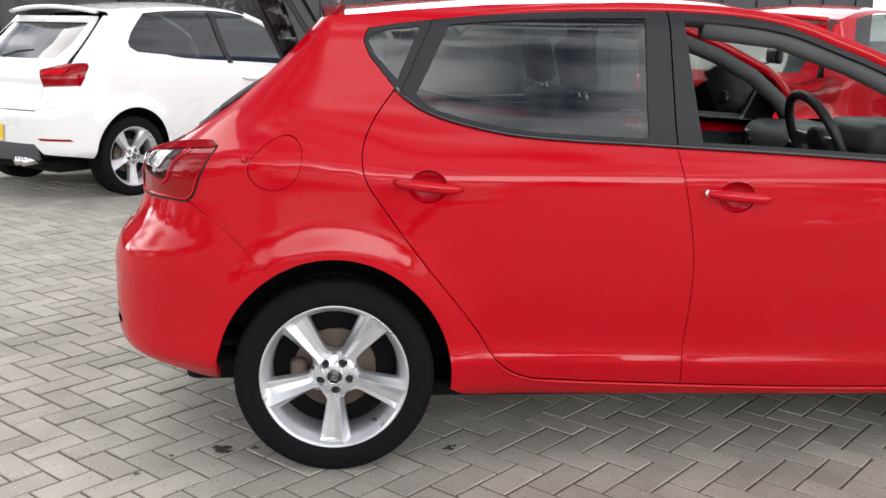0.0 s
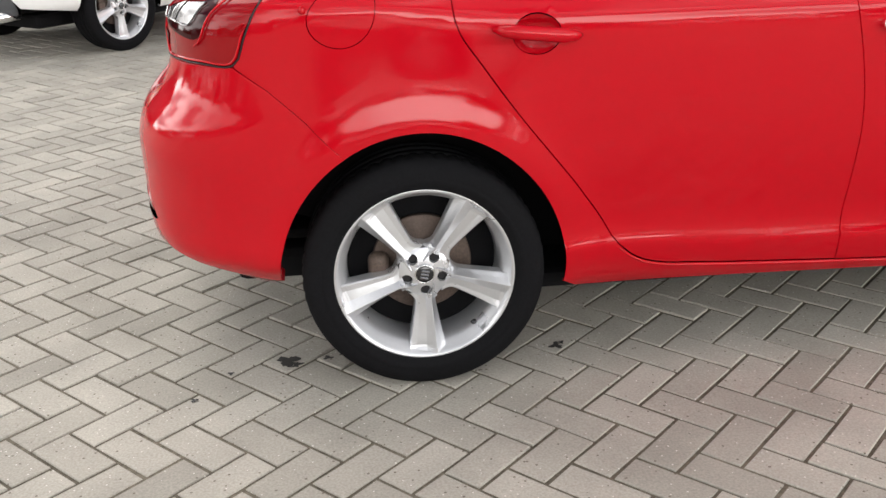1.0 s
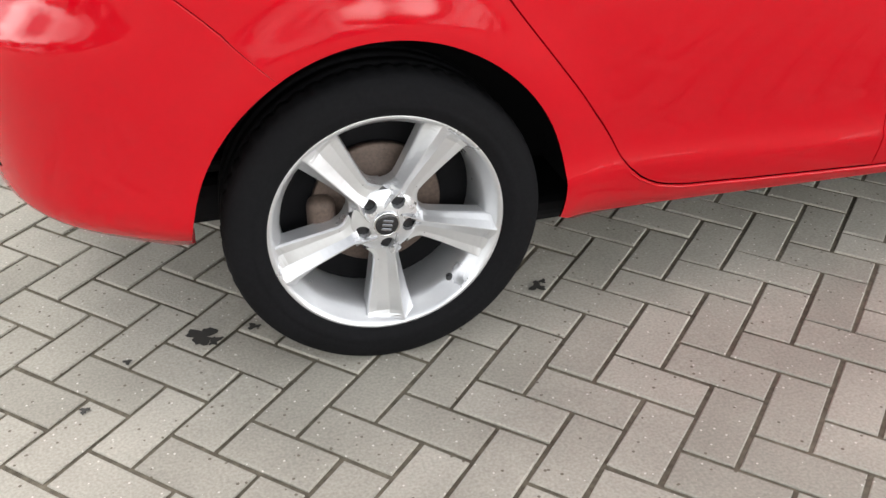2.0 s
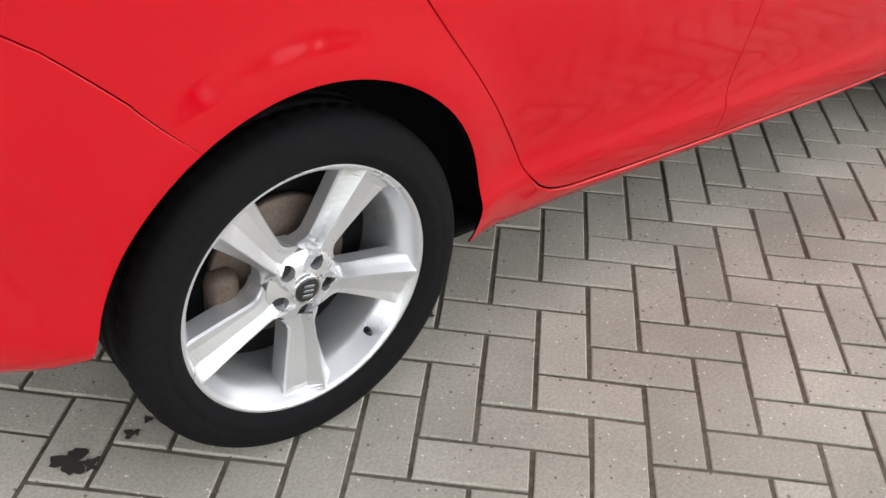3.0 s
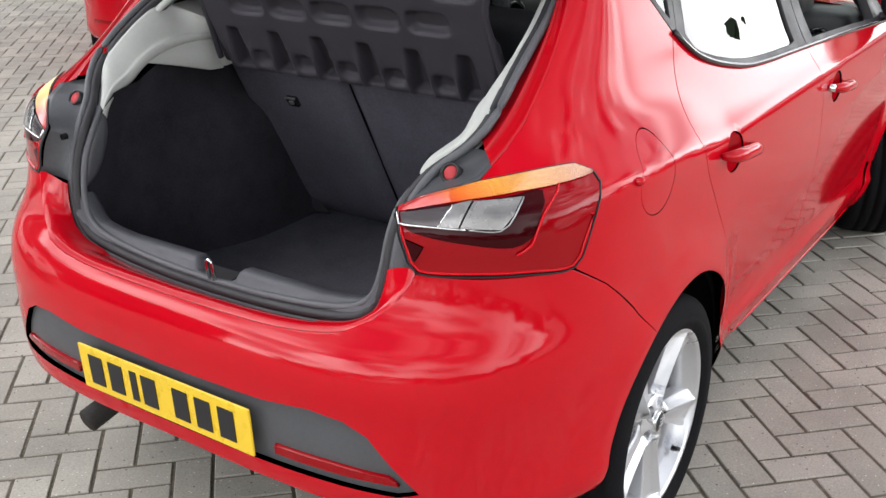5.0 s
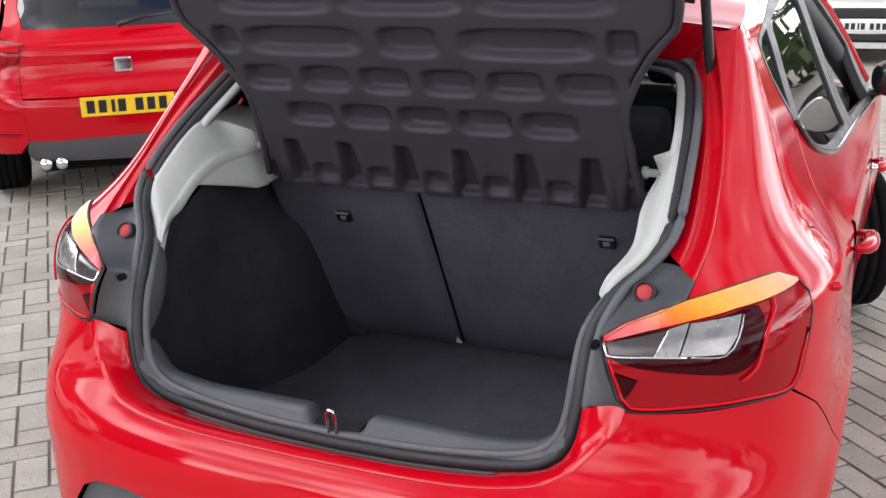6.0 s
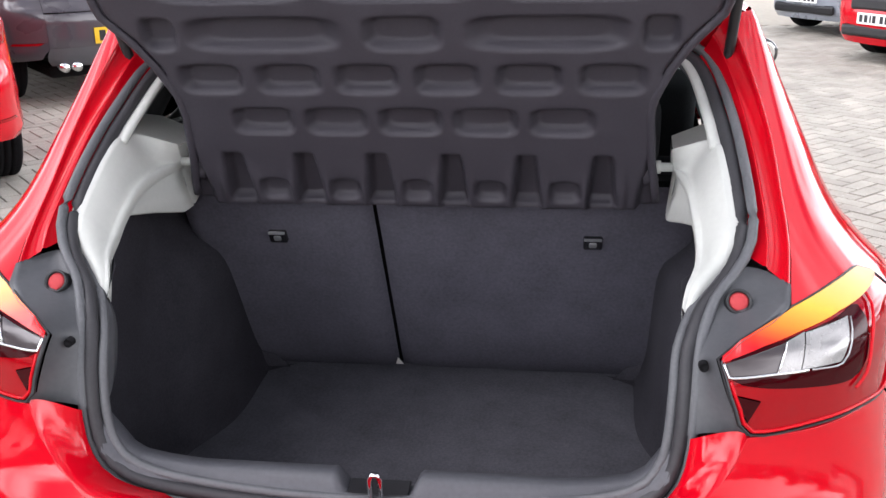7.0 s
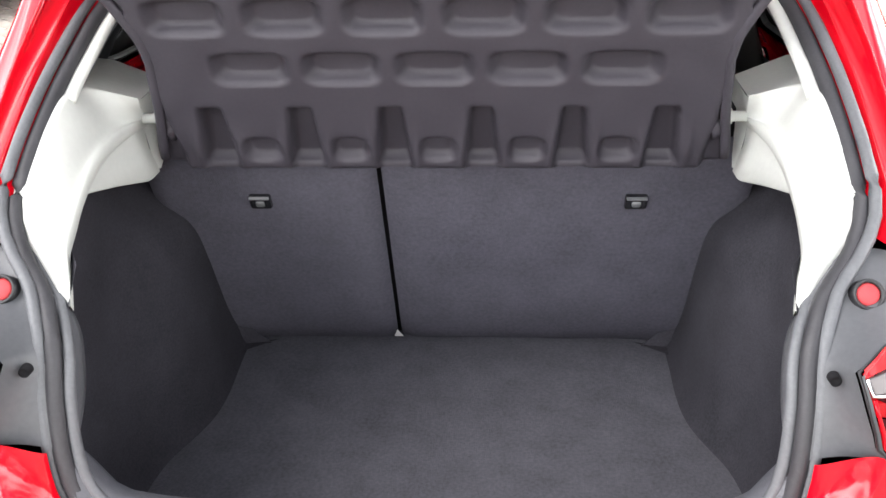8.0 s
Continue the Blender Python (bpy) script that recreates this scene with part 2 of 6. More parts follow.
def paving(name):
    """Grey-beige concrete block: each block its own tone, fine aggregate, stains, pale flecks."""
    m = bpy.data.materials.new(name)
    m.use_nodes = True
    n, l = m.node_tree.nodes, m.node_tree.links
    p = n["Principled BSDF"]
    geo, info = n.new("ShaderNodeNewGeometry"), n.new("ShaderNodeObjectInfo")
    add, frac = n.new("ShaderNodeMath"), n.new("ShaderNodeMath")
    add.operation, frac.operation = "ADD", "FRACT"
    l.new(geo.outputs["Random Per Island"], add.inputs[0])
    l.new(info.outputs["Random"], add.inputs[1])
    l.new(add.outputs[0], frac.inputs[0])
    tone = n.new("ShaderNodeValToRGB")
    e = tone.color_ramp.elements
    e[0].color, e[1].color = (0.365, 0.346, 0.300, 1), (0.455, 0.432, 0.376, 1)
    e.new(0.5).color = (0.41, 0.389, 0.338, 1)
    l.new(frac.outputs[0], tone.inputs["Fac"])
    stain, grain, fleck = n.new("ShaderNodeTexNoise"), n.new("ShaderNodeTexNoise"), n.new("ShaderNodeTexVoronoi")
    for tx, sc, de in ((stain, 3.0, 8), (grain, 170, 4)):
        tx.inputs["Scale"].default_value, tx.inputs["Detail"].default_value = sc, de
    fleck.inputs["Scale"].default_value = 75
    for tx in (stain, grain, fleck):
        l.new(geo.outputs["Position"], tx.inputs["Vector"])
    sr, gr = n.new("ShaderNodeMapRange"), n.new("ShaderNodeMapRange")
    sr.inputs["From Min"].default_value, sr.inputs["From Max"].default_value = 0.3, 0.7
    sr.inputs["To Min"].default_value, sr.inputs["To Max"].default_value = 0.80, 1.10
    gr.inputs["From Min"].default_value, gr.inputs["From Max"].default_value = 0.3, 0.7
    gr.inputs["To Min"].default_value, gr.inputs["To Max"].default_value = 0.84, 1.14
    l.new(stain.outputs["Fac"], sr.inputs["Value"])
    l.new(grain.outputs["Fac"], gr.inputs["Value"])
    mul = n.new("ShaderNodeMath")
    mul.operation = "MULTIPLY"
    l.new(sr.outputs["Result"], mul.inputs[0])
    l.new(gr.outputs["Result"], mul.inputs[1])
    hsv = n.new("ShaderNodeHueSaturation")
    l.new(tone.outputs["Color"], hsv.inputs["Color"])
    l.new(mul.outputs[0], hsv.inputs["Value"])
    fl = n.new("ShaderNodeMath")
    fl.operation = "LESS_THAN"
    fl.inputs[1].default_value = 0.16
    l.new(fleck.outputs["Distance"], fl.inputs[0])
    pick = n.new("ShaderNodeMath")
    pick.operation = "GREATER_THAN"
    pick.inputs[1].default_value = 0.80
    sepc = n.new("ShaderNodeSeparateColor")
    l.new(fleck.outputs["Color"], sepc.inputs[0])
    l.new(sepc.outputs[0], pick.inputs[0])
    both = n.new("ShaderNodeMath")
    both.operation = "MULTIPLY"
    l.new(fl.outputs[0], both.inputs[0])
    l.new(pick.outputs[0], both.inputs[1])
    mix = n.new("ShaderNodeMix")
    mix.data_type = "RGBA"
    mix.inputs["B"].default_value = (0.70, 0.67, 0.62, 1)
    l.new(both.outputs[0], mix.inputs["Factor"])
    l.new(hsv.outputs["Color"], mix.inputs["A"])
    # dark pits where aggregate has come away
    pit, low_, sel, pc, pm = n.new("ShaderNodeTexVoronoi"), n.new("ShaderNodeMath"), n.new("ShaderNodeMath"), n.new("ShaderNodeSeparateColor"), n.new("ShaderNodeMath")
    pit.inputs["Scale"].default_value = 52
    low_.operation, sel.operation, pm.operation = "LESS_THAN", "GREATER_THAN", "MULTIPLY"
    low_.inputs[1].default_value, sel.inputs[1].default_value = 0.16, 0.70
    l.new(geo.outputs["Position"], pit.inputs["Vector"])
    l.new(pit.outputs["Distance"], low_.inputs[0])
    l.new(pit.outputs["Color"], pc.inputs[0])
    l.new(pc.outputs[1], sel.inputs[0])
    l.new(low_.outputs[0], pm.inputs[0])
    l.new(sel.outputs[0], pm.inputs[1])
    mix2 = n.new("ShaderNodeMix")
    mix2.data_type = "RGBA"
    mix2.inputs["B"].default_value = (0.17, 0.15, 0.12, 1)
    l.new(pm.outputs[0], mix2.inputs["Factor"])
    l.new(mix.outputs["Result"], mix2.inputs["A"])
    l.new(mix2.outputs["Result"], p.inputs["Base Color"])
    p.inputs["Roughness"].default_value = 0.85
    p.inputs["Specular IOR Level"].default_value = 0.3
    bp = n.new("ShaderNodeBump")
    bp.inputs["Strength"].default_value, bp.inputs["Distance"].default_value = 0.5, 0.002
    l.new(grain.outputs["Fac"], bp.inputs["Height"])
    l.new(bp.outputs["Normal"], p.inputs["Normal"])
    return m


BLOCK = paving("concrete_paving_block")
JOINT = material("dirty_sand_joint", (0.150, 0.134, 0.105), 0.95, spec=0.1, var=0.5, scale=5, bump=0.5, bump_scale=250)
FAR_GROUND = material("distant_paving", (0.42, 0.39, 0.33), 0.9, spec=0.2, var=0.14, scale=0.7)
OIL = material("oil_stain", (0.035, 0.033, 0.03), 0.6, var=0.4, scale=40)
CLADDING = material("dark_grey_cladding", (0.03, 0.031, 0.034), 0.5, var=0.15, scale=1.5)
LEAF = material("tree_leaf", (0.05, 0.085, 0.025), 0.6, var=0.4, scale=3)
BARK = material("tree_bark", (0.09, 0.07, 0.05), 0.9, var=0.3, scale=9, bump=0.5, bump_scale=40)


# ---- building helpers ----
def mesh_from(verts, faces, normals=None, smooth=True):
    me = bpy.data.meshes.new("mesh")
    me.from_pydata([tuple(map(float, v)) for v in verts], [], [tuple(map(int, f)) for f in faces])
    me.validate()
    if smooth:
        me.polygons.foreach_set("use_smooth", [True] * len(me.polygons))
    if normals is not None and len(normals) == len(me.vertices):
        me.normals_split_custom_set_from_vertices([tuple(map(float, v)) for v in normals])
    return me


def place(name, me, mat, parent=None, label="", m=None):
    me.materials.append(mat)
    ob = new(name, me)
    if parent is not None:
        ob.parent = parent
    if m is not None:
        ob.matrix_local = m
    if label:
        ob["label"] = label
    return ob


def part(name, bm, mat, parent, label="", m=None, smooth=False):
    """Links a bmesh as one mesh object under a thing or a part."""
    me = bpy.data.meshes.new(name)
    bm.to_mesh(me)
    bm.free()
    if smooth:
        me.polygons.foreach_set("use_smooth", [True] * len(me.polygons))
    return place(name, me, mat, parent, label, m)


def empty(name, label, category, m=None, group=""):
    ob = new(name)
    ob.empty_display_size = 0.1
    if m is not None:
        ob.matrix_basis = m
    return tagged(ob, label, category, group)


def box(dx, dy, dz, bevel=0.005, seg=2):
    bm = bmesh.new()
    bmesh.ops.create_cube(bm, size=1, matrix=Matrix.Diagonal((dx, dy, dz, 1)))
    if bevel:
        bmesh.ops.bevel(bm, geom=bm.edges[:], offset=bevel, segments=seg, profile=0.5, affect="EDGES")
    return bm


def lathe(profile, seg=64, cap=False):
    """Turns (radius, along) about the y axis. along grows towards -y."""
    v, f = [], []
    n = len(profile)
    for k in range(seg):
        a = 2 * math.pi * k / seg
        for r, o in profile:
            v.append((r * math.cos(a), -o, r * math.sin(a)))
    for k in range(seg):
        for i in range(n - 1):
            a, b = k * n + i, ((k + 1) % seg) * n + i
            f.append((a, b, b + 1, a + 1))
    if cap:
        f.append([k * n for k in range(seg)])
    return v, f


def tube(points, radius, seg=8, closed=False, flat=1.0, up=(0, 0, 1)):
    """A round bar along points (Vectors)."""
    pts = [Vector(p) for p in points]
    n = len(pts)
    v, f = [], []
    for i, p in enumerate(pts):
        a = pts[(i - 1) % n] if closed or i else pts[0]
        b = pts[(i + 1) % n] if closed or i < n - 1 else pts[-1]
        d = (b - a).normalized()
        s = d.cross(Vector(up))
        s = s.normalized() if s.length > 1e-4 else d.cross(Vector((1, 0, 0))).normalized()
        u = s.cross(d).normalized()
        r = radius[i] if isinstance(radius, (list, tuple)) else radius
        for k in range(seg):
            t = 2 * math.pi * k / seg
            v.append(p + s * (r * math.cos(t)) + u * (r * flat * math.sin(t)))
    for i in range(n if closed else n - 1):
        j = (i + 1) % n
        for k in range(seg):
            kk = (k + 1) % seg
            f.append((i * seg + k, i * seg + kk, j * seg + kk, j * seg + k))
    if not closed:
        f.append(list(range(seg))[::-1])
        f.append([(n - 1) * seg + k for k in range(seg)])
    return mesh_from(v, f)


def spline(points, step=0.02, closed=False):
    """A smooth curve through points, sampled about every step."""
    p = np.array(points, float)
    n = len(p)
    out = []
    for i in range(n if closed else n - 1):
        if closed:
            a, b, c, d = p[(i - 1) % n], p[i], p[(i + 1) % n], p[(i + 2) % n]
        else:
            b, c = p[i], p[i + 1]
            a = p[i - 1] if i else 2 * b - c
            d = p[i + 2] if i + 2 < n else 2 * c - b
        k = max(1, int(np.linalg.norm(c - b) / step))
        for t in np.arange(k) / k:
            out.append(0.5 * (2 * b + (c - a) * t + (2 * a - 5 * b + 4 * c - d) * t * t + (3 * b - a - 3 * c + d) * t ** 3))
    if not closed:
        out.append(p[-1])
    return np.array(out)


def hermite_table(points, lo, hi, count=500):
    a = np.array(points, float)
    x, y = a[:, 0], a[:, 1]
    m = np.gradient(y, x)
    q = np.linspace(lo, hi, count)
    i = np.clip(np.searchsorted(x, q) - 1, 0, len(x) - 2)
    h = x[i + 1] - x[i]
    t = np.clip((q - x[i]) / h, 0, 1)
    v = (2 * t ** 3 - 3 * t ** 2 + 1) * y[i] + (t ** 3 - 2 * t ** 2 + t) * h * m[i] + (-2 * t ** 3 + 3 * t ** 2) * y[i + 1] + (t ** 3 - t ** 2) * h * m[i + 1]
    return q, v


# ---- the hatchback's skin: x along the car from its rear axle, y across, z up ----
HALF_WIDTH = hermite_table([(0.15, 0.772), (0.20, 0.799), (0.25, 0.828), (0.30, 0.841), (0.335, 0.8485), (0.350, 0.848), (0.362, 0.844), (0.40, 0.836), (0.46, 0.833), (0.6, 0.839), (0.75, 0.841), (0.86, 0.836), (0.915, 0.8325),
                            (0.926, 0.8305), (0.934, 0.826), (0.942, 0.820), (0.965, 0.803), (1.02, 0.768), (1.10, 0.726), (1.155, 0.702), (1.25, 0.660), (1.33, 0.626), (1.38, 0.599), (1.413, 0.556), (1.44, 0.50)], 0.1, 1.45)
TAIL = hermite_table([(0.15, 0.61), (0.22, 0.665), (0.28, 0.70), (0.35, 0.733), (0.45, 0.748), (0.55, 0.746), (0.62, 0.743), (0.68, 0.722), (0.74, 0.674), (0.83, 0.641), (0.92, 0.631), (0.955, 0.610), (1.0, 0.542), (1.1, 0.402),
                      (1.2, 0.280), (1.3, 0.150), (1.4, 0.025)], 0.1, 1.45)
# the doors: hollow above a crease at their foot, then tucked well in under it
FLANK = hermite_table([(0.15, 0.665), (0.20, 0.718), (0.228, 0.748), (0.25, 0.766), (0.275, 0.780), (0.30, 0.790), (0.34, 0.801), (0.348, 0.8025), (0.356, 0.800), (0.38, 0.795), (0.42, 0.796), (0.48, 0.806), (0.6, 0.824), (0.75, 0.836), (0.86, 0.836), (1.5, 0.836)], 0.1, 1.45)
FULL, LAP = 3.6, 0.7
MID = -LAP * math.pi / 2          # s of the car's centre line at the tail


def half_width(x, z):
    x, z = np.asarray(x, float), np.asarray(z, float)
    lip = sum(0.019 * np.exp(-((np.hypot(x - ax, z - 0.302) - 0.375) / 0.07) ** 2) for ax in (0.0, 2.469))
    k = np.clip((0.30 - x) / 0.62, 0, 1)
    k = k * k * (3 - 2 * k)
    z = z - 0.052 * k * np.exp(-((z - 0.955) / 0.075) ** 2)      # the shoulder crease climbs to the lamp
    nose = 1 - 0.10 * np.clip((x - 1.9) / 1.3, 0, 2) ** 2.2
    wide = np.interp(z, *HALF_WIDTH)
    d = np.clip((x - 0.20) / 0.22, 0, 1)
    d = d * d * (3 - 2 * d) * np.clip((0.86 - z) / 0.05, 0, 1)
    wide = wide + (np.interp(z + 0.024 * np.clip(x - 0.62, 0, 1.0), *FLANK) - wide) * d
    # a blade that rises along the front door
    b = np.clip((x - 1.12) / 0.4, 0, 1) * np.clip((2.1 - x) / 0.3, 0, 1)
    wide = wide + 0.007 * b * np.exp(-np.abs(z - 0.762 - 0.06 * (x - 1.12)) / 0.05)
    # the bumper's hem turns in behind the rear wheel
    hem = np.clip((0.392 - z) / 0.11, 0, 1.3) ** 1.7 * np.clip((-0.2 - x) / 0.1, 0, 1)
    return wide * nose + lip - 0.085 * hem


def skin(s, z):
    """Points on the car's right side: s is x ahead of the rear axle, and runs on round the corner to the tail behind it."""
    s, z = np.atleast_1d(np.asarray(s, float)), np.atleast_1d(np.asarray(z, float))
    ang = np.clip(-s, 0, None) / LAP
    sn, cs = np.sin(ang), np.cos(ang)
    r = (np.abs(sn) ** FULL + np.abs(cs) ** FULL) ** (-1 / FULL)
    x = np.where(s >= 0, s, -np.interp(z, *TAIL) * sn * r)
    w = half_width(x, z)
    y = np.where(s >= 0, -w, -w * cs * r)
    return np.stack([x, y, z], 1)


def skin_normal(s, z, h=0.006):
    s, z = np.atleast_1d(np.asarray(s, float)), np.atleast_1d(np.asarray(z, float))
    a = skin(s + h, z) - skin(s - h, z)
    b = skin(s, z + h) - skin(s, z - h)
    n = np.cross(a, b)
    return n / np.maximum(np.linalg.norm(n, axis=1, keepdims=True), 1e-9)


def inside(pts, poly):
    x, y = pts[:, 0], pts[:, 1]
    hit = np.zeros(len(pts), bool)
    n = len(poly)
    for i in range(n):
        (x1, y1), (x2, y2) = poly[i], poly[(i + 1) % n]
        c = (y1 > y) != (y2 > y)
        if y1 != y2:
            hit ^= c & (x < (x2 - x1) * (y - y1) / (y2 - y1) + x1)
    return hit


def densify(poly, step):
    out = []
    p = np.array(poly, float)
    for a, b in zip(p, np.roll(p, -1, 0)):
        k = max(1, int(math.ceil(np.linalg.norm(b - a) / step)))
        out += [a + (b - a) * t for t in np.arange(k) / k]
    return np.array(out)


def shrink(poly, gap):
    p = np.array(poly, float)
    area = np.sum(p[:, 0] * np.roll(p[:, 1], -1) - np.roll(p[:, 0], -1) * p[:, 1])
    a, b = np.roll(p, 1, 0), np.roll(p, -1, 0)
    d = (b - a) / np.maximum(np.linalg.norm(b - a, axis=1, keepdims=True), 1e-9)
    nrm = np.stack([-d[:, 1], d[:, 0]], 1) * (1 if area > 0 else -1)
    return p + nrm * gap


def panel(name, outline, mat, parent, holes=(), step=0.035, off=0.0, rim=0.014, side=1, label="", gap=0.0014):
    """A pressed panel: the part of the skin within outline (s, z), with turned-in edges. side -1: on the car's left."""
    loops = [shrink(densify(outline, step * 0.7), gap)] + [shrink(densify(h, step * 0.7), -gap) for h in holes]
    edges, pts = [], []
    for lp in loops:
        k = len(pts)
        pts += [tuple(q) for q in lp]
        edges += [(k + i, k + (i + 1) % len(lp)) for i in range(len(lp))]
    lo, hi = loops[0].min(0), loops[0].max(0)
    gx, gz = np.meshgrid(np.arange(lo[0] + step / 2, hi[0], step), np.arange(lo[1] + step / 3, hi[1], step * 0.6))
    g = np.stack([gx.ravel(), gz.ravel()], 1)
    keep = inside(g, loops[0])
    for h in loops[1:]:
        keep &= ~inside(g, h)
    g = g[keep]
    rimpts = np.array(pts)
    if len(g):
        d = np.min(np.linalg.norm(g[:, None] - rimpts[None], axis=2), axis=1)
        g = g[d > step * 0.35]
    allp = [Vector(q) for q in pts] + [Vector(q) for q in g]
    from_cdt = delaunay_2d_cdt(allp, edges, [], 0, 1e-6)
    v2 = np.array([tuple(q) for q in from_cdt[0]])
    tri = [f for f in from_cdt[2]]
    cen = np.array([v2[list(f)].mean(0) for f in tri])
    ok = inside(cen, loops[0])
    for h in loops[1:]:
        ok &= ~inside(cen, h)
    tri = [f for f, k in zip(tri, ok) if k]
    n3 = skin_normal(v2[:, 0], v2[:, 1])
    v3 = skin(v2[:, 0], v2[:, 1]) + n3 * off
    # front faces point outward
    fixed = []
    for f in tri:
        a, b, c = (v3[i] for i in f[:3])
        if np.dot(np.cross(b - a, c - a), n3[f[0]]) < 0:
            f = list(reversed(f))
        fixed.append(tuple(f))
    verts, norms, faces = list(v3), list(n3), fixed
    if rim:
        for lp in loops:
            q, nn = skin(lp[:, 0], lp[:, 1]), skin_normal(lp[:, 0], lp[:, 1])
            q = q + nn * off
            m = len(lp)
            out = np.cross(np.roll(q, -1, 0) - np.roll(q, 1, 0), nn)
            out /= np.maximum(np.linalg.norm(out, axis=1, keepdims=True), 1e-9)
            area = np.sum(lp[:, 0] * np.roll(lp[:, 1], -1) - np.roll(lp[:, 0], -1) * lp[:, 1])
            sgn = 1 if (area > 0) == (lp is loops[0]) else -1
            out *= sgn
            k = len(verts)
            rows = [(q, nn + out * 0.15), (q + out * 0.0012 - nn * 0.0015, nn * 0.6 + out), (q + out * 0.0015 - nn * rim, out)]
            for pos, no in rows:
                verts += list(pos)
                norms += list(no / np.linalg.norm(no, axis=1, keepdims=True))
            for r in range(2):
                for i in range(m):
                    j = (i + 1) % m
                    f = (k + r * m + i, k + r * m + j, k + (r + 1) * m + j, k + (r + 1) * m + i)
                    faces.append(f if sgn * (1 if area > 0 else -1) * (1 if lp is loops[0] else -1) < 0 else f[::-1])
    verts, norms = np.array(verts), np.array(norms)
    if side < 0:
        verts[:, 1] *= -1
        norms[:, 1] *= -1
        faces = [f[::-1] for f in faces]
    return place(name, mesh_from(verts, faces, norms), mat, parent, label)


def loft(curves, smooth=True, flip=False):
    """A surface through curves that have the same number of points."""
    c = [np.array(k, float) for k in curves]
    n = len(c[0])
    v = np.concatenate(c)
    f = []
    for r in range(len(c) - 1):
        for i in range(n - 1):
            q = (r * n + i, r * n + i + 1, (r + 1) * n + i + 1, (r + 1) * n + i)
            f.append(q[::-1] if flip else q)
    return mesh_from(v, f, smooth=smooth)


def resample(curve, n):
    c = np.array(curve, float)
    d = np.concatenate([[0], np.cumsum(np.linalg.norm(np.diff(c, axis=0), axis=1))])
    return np.stack([np.interp(np.linspace(0, d[-1], n), d, c[:, k]) for k in range(c.shape[1])], 1)


def mirrored(pts):
    return np.array(pts, float) * np.array([1, -1, 1])


# ---- the ground ----
def rise(x, y):
    """The yard is level round the car and climbs gently ahead of it, more on its left."""
    x, y = np.asarray(x, float), np.asarray(y, float)
    k = np.clip((y - 0.9) / 2.2, 0, 1)
    k = k * k * (3 - 2 * k)
    soft = lambda t: 0.5 * (t + np.sqrt(t * t + 0.6))
    return k * 0.045 * (3.4 * np.tanh(soft(x - 0.2) / 3.4) - 0.15) * (x > -2) * np.clip((x + 2) / 1.5, 0, 1) * np.where(x < 14, 1, 14 / np.maximum(x, 1))


def ground_sheet():
    xs = np.concatenate([[-3000, -400, -80, -30, -12], np.arange(-6, 16.1, 0.5), [20, 30, 60, 120, 500, 3000]])
    ys = np.concatenate([[-3000, -400, -80, -30, -12], np.arange(-7, 12.1, 0.5), [16, 25, 60, 120, 500, 3000]])
    gx, gy = np.meshgrid(xs, ys)
    z = rise(gx, gy) - 0.0045
    v = np.stack([gx.ravel(), gy.ravel(), z.ravel()], 1)
    n, f = len(xs), []
    for j in range(len(ys) - 1):
        for i in range(n - 1):
            f.append((j * n + i, j * n + i + 1, (j + 1) * n + i + 1, (j + 1) * n + i))
    me = mesh_from(v, f)
    me.materials.append(JOINT)
    me.materials.append(FAR_GROUND)
    for p in me.polygons:
        c = p.center
        if not (-4.6 < c.x < 12.4 and -6.1 < c.y < 10.4):
            p.material_index = 1
    ob = new("ground", me)
    return tagged(ob, "flat paved yard of grey-beige blocks with dark sandy joints", "ground", kind="structure")


ground_sheet()

# ---- the red hatchback ----
car = empty("hatchback_car", "bright red five-door hatchback with its boot open and silver alloy wheels", "car")


def arch(ax, lo=-0.11, hi=math.pi + 0.02, n=34):
    return [(ax + (0.357 - 0.01 * math.sin(a)) * math.cos(a), 0.302 + 0.374 * math.sin(a)) for a in np.linspace(lo, hi, n)]


def seam_x_to_s(x, z):
    """s of the skin point behind the axle that lies at x."""
    q = np.linspace(-0.6, 0, 241)
    xs = skin(q, np.full_like(q, z))[:, 0]
    return float(np.interp(x, xs, q))


def arch_s(ax, lo, hi, n=34):
    return [(x if x >= 0 else seam_x_to_s(x, z), z) for x, z in arch(ax, lo, hi, n)]


DOOR_REAR = spline([(0.180, 1.165), (0.123, 1.087), (0.089, 1.015), (0.083, 0.953), (0.098, 0.898), (0.147, 0.825), (0.231, 0.708), (0.316, 0.600), (0.373, 0.528), (0.403, 0.486), (0.430, 0.449), (0.456, 0.409), (0.478, 0.370), (0.498, 0.346), (0.527, 0.319), (0.570, 0.294), (0.628, 0.280), (0.70, 0.2755), (0.80, 0.269)], 0.02)
B_GAP = spline([(1.031, 1.008), (1.044, 0.913), (1.072, 0.778), (1.090, 0.639), (1.089, 0.494), (1.083, 0.353), (1.09, 0.256)], 0.03)
WINDOW_LOW = spline([(0.182, 1.165), (0.249, 1.113), (0.350, 1.074), (0.518, 1.039), (0.688, 1.024), (0.86, 1.016), (1.031, 1.008), (1.36, 0.992), (1.679, 0.974), (1.93, 0.960)], 0.03)
WINDOW_TOP = spline([(0.101, 1.341), (0.155, 1.352), (0.22, 1.362), (0.465, 1.388), (0.71, 1.403), (0.966, 1.410), (1.06, 1.410), (1.254, 1.400), (1.425, 1.370), (1.598, 1.306), (1.718, 1.257), (1.93, 1.150)], 0.03)
